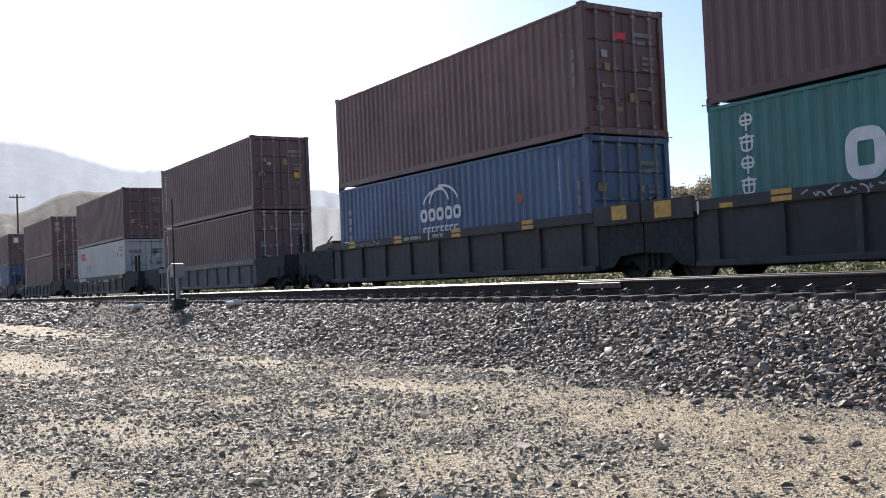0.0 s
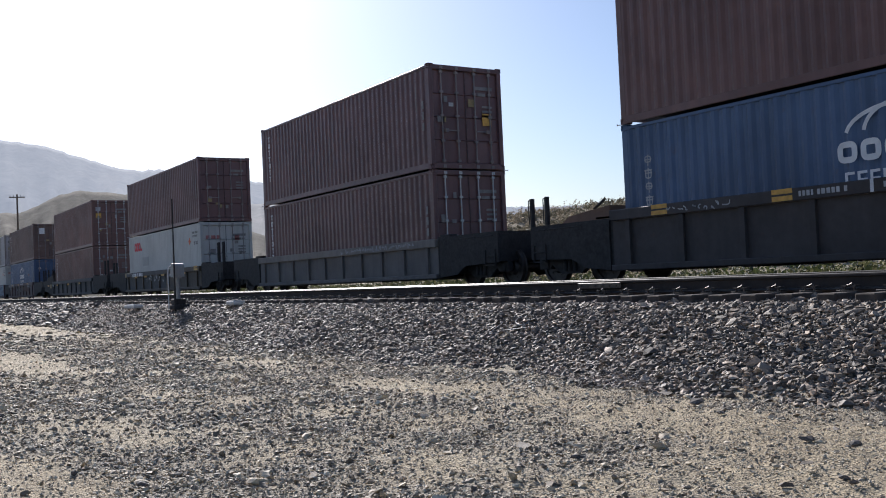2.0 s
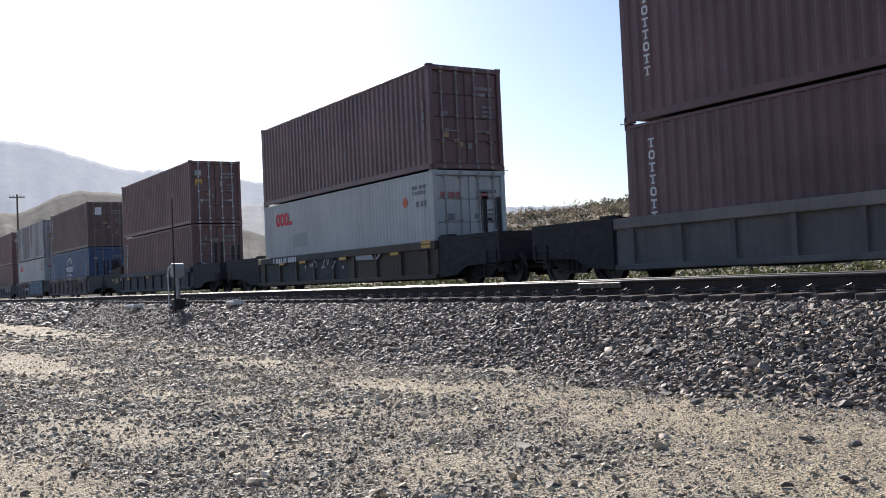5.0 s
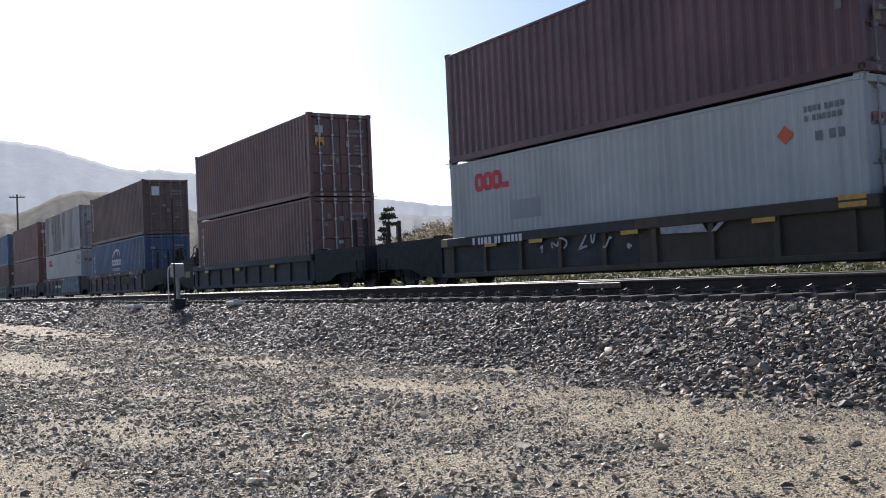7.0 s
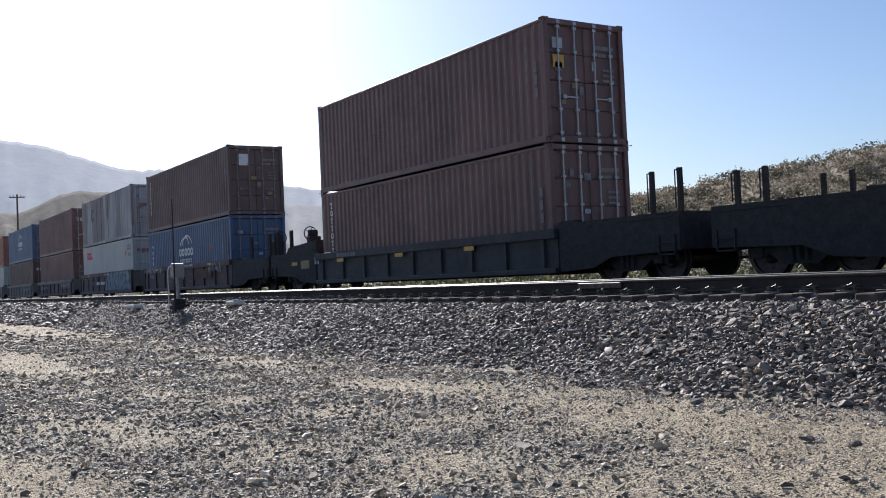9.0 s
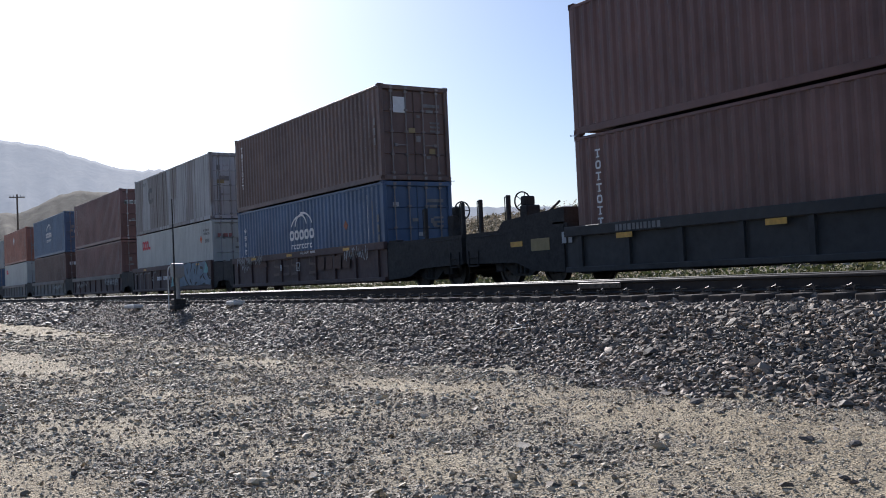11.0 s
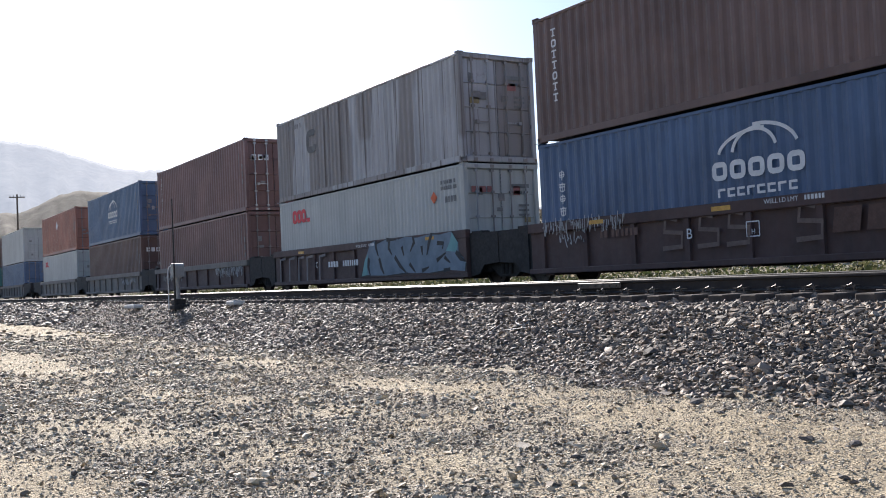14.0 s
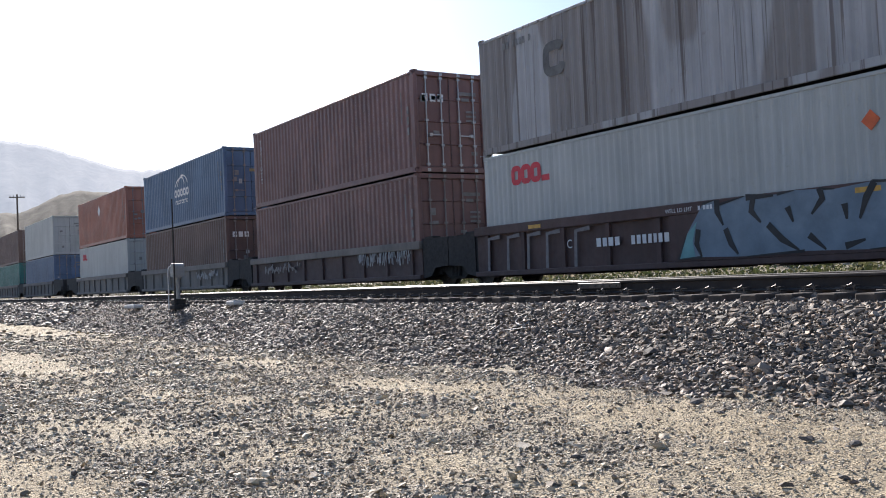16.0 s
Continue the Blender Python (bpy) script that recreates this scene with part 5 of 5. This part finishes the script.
bar_rows(cars[3], -4.85, 1.06, 0.80, 1, 0.17, WHITE_INK, "line_strip", -1.4295, 8)
bar_rows(cars[3], -3.90, 1.06, 1.10, 1, 0.17, WHITE_INK, "line_strip", -1.4295, 9)
part("worn_plate", boxes((-6.34, -6.05, -1.428, -1.4215, 1.07, 1.26)), FAINT_YELLOW, cars[3], "worn dull yellow plate")
part("repaint_patch", boxes((-3.5, -2.3, YS - 0.003, YS, 1.25, 1.70)), paint("grey_patch_paint", (0.19, 0.20, 0.20), 0.1, 0.5, 0.6, 0.1), C[3][0], "dull grey repainted patch")
scrawl(cars[3], 3, -64.2, -60.9, 0.65, 0.5, GREY_INK, 10, 7, 0.05)


def swoosh(bm, y):
    x, z = lx(3, -60.2), zr(0.76)
    bm.faces.new([bm.verts.new(v) for v in ((x, y, z - 0.09), (x + 1.2, y, z - 0.12), (x + 1.05, y, z + 0.08), (x, y, z + 0.1))])
    bm.faces.new([bm.verts.new(v) for v in ((x + 1.28, y, z - 0.12), (x + 1.4, y, z - 0.12), (x + 1.75, y, z + 0.14), (x + 1.6, y, z + 0.14))])


side_mark(cars[3], "emblem", swoosh, GREY_INK, "worn pale swept shape", YW)
part("black_panel", boxes((lx(3, -67.9), lx(3, -60.9), -1.325, -1.3205, 0.39, zr(0.79))), BLK, cars[3], "black repainted rear half")
part("black_panel", boxes((lx(3, -67.9), lx(3, -60.9), -1.4265, -1.4215, zr(0.81), zr(1.01))), BLK, cars[3], "black repainted rear half")
scrawl(cars[5], 5, -110.5, -107.8, 1.02, 0.42, GREY_INK, 11, 60, 0.020, YC)
scrawl(cars[5], 5, -109.9, -109.0, 0.72, 0.35, GREY_INK, 12, 10, 0.028, YC)
scrawl(cars[5], 5, -100.9, -99.3, 0.85, 0.5, GREY_INK, 13, 22, 0.028, YC)
rows_on(cars[5], 5, -108.6, 0.70, 1.1, 0.15, plain("rust_lettering", (0.16, 0.09, 0.07), 0.7), 14, YW)
lettering(cars[5], "B", -1.48, 0.80, 0.20, YW, WHITE_INK)
lettering(cars[5], "WELL LD LMT", 0.39, 1.30, 0.08, YC, WHITE_INK)
bar_rows(cars[5], 1.22, 1.30, 0.40, 1, 0.08, WHITE_INK, "line_strip", YC, 43)


def plate_frame(bm, y):
    for k, (a, b) in enumerate((((-0.04, 0.76), (0.24, 0.76)), ((0.24, 0.76), (0.24, 1.02)), ((0.24, 1.02), (-0.04, 1.02)), ((-0.04, 1.02), (-0.04, 0.76)))):
        ribbon(bm, [a, b], 0.02, y, 0.0004 * k)


side_mark(cars[5], "frame_strip", plate_frame, WHITE_INK, "thin pale square outline", YW)
lettering(cars[5], "H", 0.06, 0.80, 0.09, YW, WHITE_INK)
for k, x in enumerate((-106.8, -105.9, -105.2, -103.7)):
    def sketch(bm, y, x=x, k=k):
        ribbon(bm, [(lx(5, x), zr(0.38)), (lx(5, x + 0.5), zr(0.40)), (lx(5, x + 0.52), zr(0.66)), (lx(5, x + 0.06), zr(0.70)), (lx(5, x + 0.1), zr(0.98)), (lx(5, x + 0.4), zr(0.92))], 0.09, y)
    side_mark(cars[5], "graffiti", sketch, plain("brown_spray", (0.17, 0.12, 0.10), 0.7), "faded outlined graffiti blocks", YW)

for k in range(4):
    def faded_block(bm, y, k=k):
        x = lx(5, -103.0 + 0.62 * k)
        bm.faces.new([bm.verts.new(v) for v in ((x, y, zr(0.46)), (x + 0.5, y, zr(0.46)), (x + 0.56, y, zr(0.86)), (x + 0.06, y, zr(0.86)))])
    side_mark(cars[5], "faded_block", faded_block, plain("faded_orange_brown", (0.115, 0.062, 0.045), 0.7), "faded orange-brown block", YW)
lettering(cars[6], "C", -2.79, 0.80, 0.19, YW, WHITE_INK)
bar_rows(cars[6], -1.81, 0.78, 0.70, 1, 0.18, WHITE_INK, "line_strip", YW, 15)
bar_rows(cars[6], -0.75, 0.78, 1.25, 1, 0.18, WHITE_INK, "line_strip", YW, 16)
lettering(cars[6], "WELL LD LMT", 0.25, 1.32, 0.08, YC, WHITE_INK)
bar_rows(cars[6], 1.10, 1.32, 0.36, 1, 0.08, WHITE_INK, "line_strip", YC - 0.004, 17)
part("side_plate", boxes((0.35, HL + 0.278, -1.4215, -1.325, 0.382, zr(1.22) - 0.222)), BRN, cars[6], "flat mineral brown side plate")


PIECE = [(0.56, 0.42), (0.80, 0.90), (1.22, 1.42), (1.50, 1.47), (1.62, 1.38), (2.20, 1.475), (2.90, 1.44), (3.25, 1.475), (3.74, 1.45), (4.02, 1.42), (4.70, 1.475), (5.20, 1.43), (5.75, 1.475),
         (6.02, 1.18), (6.02, 0.92), (6.20, 0.80), (6.36, 0.62), (6.30, 0.42), (5.60, 0.47), (4.60, 0.42), (3.40, 0.45), (2.20, 0.41), (1.15, 0.44)]
CUTS = [[(1.56, 1.47), (1.56, 1.25), (1.69, 1.00)], [(1.74, 0.93), (1.85, 0.65), (2.00, 0.46)], [(1.09, 0.96), (1.03, 0.69), (1.14, 0.45)], [(2.23, 1.45), (2.82, 1.43)], [(2.39, 1.44), (2.33, 1.20), (2.53, 0.99)],
        [(2.68, 0.94), (2.96, 0.67), (3.29, 0.47)], [(3.10, 1.21), (3.20, 0.95)], [(3.74, 1.46), (3.79, 1.29), (3.57, 1.05)], [(3.50, 0.71), (3.81, 0.46)], [(4.19, 1.17), (4.22, 0.92)]]
CUTS_END = [[(4.73, 1.46), (4.58, 1.23), (4.45, 0.91)], [(4.17, 0.49), (4.53, 0.58)], [(5.00, 1.21), (5.31, 1.18), (5.25, 1.03)], [(4.95, 0.74), (5.41, 0.93)], [(5.34, 0.82), (5.61, 0.66)], [(5.90, 0.93), (6.12, 0.75), (6.33, 0.67)], [(5.28, 0.46), (5.60, 0.52)]]


def teal_shapes(bm, y):
    """One fat ragged shape that runs along the plate."""
    bm.faces.new([bm.verts.new((x, y, z)) for x, z in PIECE])


def spike(bm, pts, w, y):
    """A stroke that swells in its middle and ends in points."""
    n = len(pts)
    up, low = [], []
    for k, (x, z) in enumerate(pts):
        dx, dz = pts[min(k + 1, n - 1)][0] - pts[max(k - 1, 0)][0], pts[min(k + 1, n - 1)][1] - pts[max(k - 1, 0)][1]
        d = math.hypot(dx, dz)
        h = w * (0.5 if 0 < k < n - 1 else 0.16 + 0.34 * (k == 0))
        up.append(bm.verts.new((x - dz / d * h, y, z + dx / d * h)))
        low.append(bm.verts.new((x + dz / d * h, y, z - dx / d * h)))
    for k in range(n - 1):
        bm.faces.new((low[k], low[k + 1], up[k + 1], up[k]))


TEAL_EDGES = [[(0.57, 0.43), (0.98, 0.43), (0.93, 0.75), (1.05, 1.10), (0.82, 0.90)], [(5.42, 0.98), (5.95, 0.93), (6.00, 1.18), (5.74, 1.45), (5.62, 1.20)]]


side_mark(cars[6], "graffiti", teal_shapes, TEAL_SPRAY, "muted blue-teal graffiti shape", -1.4235)
BRIGHT_TEAL = plain("bright_teal_spray", (0.17, 0.37, 0.38), 0.6, 0, 0.15, 3)
for pts in TEAL_EDGES:
    side_mark(cars[6], "graffiti_edge", lambda bm, y, p=pts: bm.faces.new([bm.verts.new((x, y, z)) for x, z in p]), BRIGHT_TEAL, "bright teal graffiti edge", -1.4275)
for k, pts in enumerate(CUTS + CUTS_END):
    side_mark(cars[6], "graffiti_outline", lambda bm, y, p=pts: spike(bm, p, 0.12, y), BLK, "", -1.4315 - 0.0003 * (k % 4))
for k in range(len(PIECE)):
    if k % 2 == 0:
        (x0, z0), (x1, z1) = PIECE[k], PIECE[(k + 1) % len(PIECE)]
        side_mark(cars[6], "graffiti_outline", lambda bm, y, p=[(x0, z0), (x1, z1)]: spike(bm, p, 0.05, y), BLK, "", -1.4335)
for k, x in enumerate((-126.2, -125.4, -124.6, -123.9, -122.9)):
    def pale_frame(bm, y, x=x):
        ribbon(bm, [(lx(6, x), zr(0.12)), (lx(6, x + 0.04), zr(0.90)), (lx(6, x + 0.5), zr(0.94))], 0.10, y)
    side_mark(cars[6], "graffiti", pale_frame, plain("dusty_spray", (0.22, 0.20, 0.20), 0.7), "dusty outlined graffiti strokes", YW)
scrawl(cars[7], 7, -133.2, -129.9, 0.72, 0.62, GREY_INK, 18, 60, 0.04)
scrawl(cars[7], 7, -140.8, -137.5, 0.6, 0.4, plain("pale_spray", (0.3, 0.28, 0.27), 0.7), 19, 20, 0.09)
scrawl(cars[8], 8, -149.0, -146.0, 0.6, 0.4, GREY_INK, 20, 20, 0.08)


# ---- the train runs past at a steady pace ----
# metres run at each full second
RUN = [0.0, 6.614, 13.241, 19.854, 26.441, 33.009, 39.555, 46.077, 52.579, 59.082, 65.613, 72.165, 78.736, 85.307, 91.866, 98.428, 104.995]


def along(t):
    return float(np.interp(t, range(17), RUN))


def motions():
    times = range(17)
    for ob, x, z in CONTAINERS:
        walk(ob, [(t, pose(x + along(t), 15.11, z)) for t in times])
    for ob, x in CARS:
        walk(ob, [(t, pose(x + along(t), 15.11, TRAIN_TOP)) for t in times])
    for ob, dx in WHEELSETS:
        walk(ob, [(k / 15, pose(dx, 0, WR) @ Matrix.Rotation(along(k / 15) / WR, 4, "Y")) for k in range(241)])


motions()
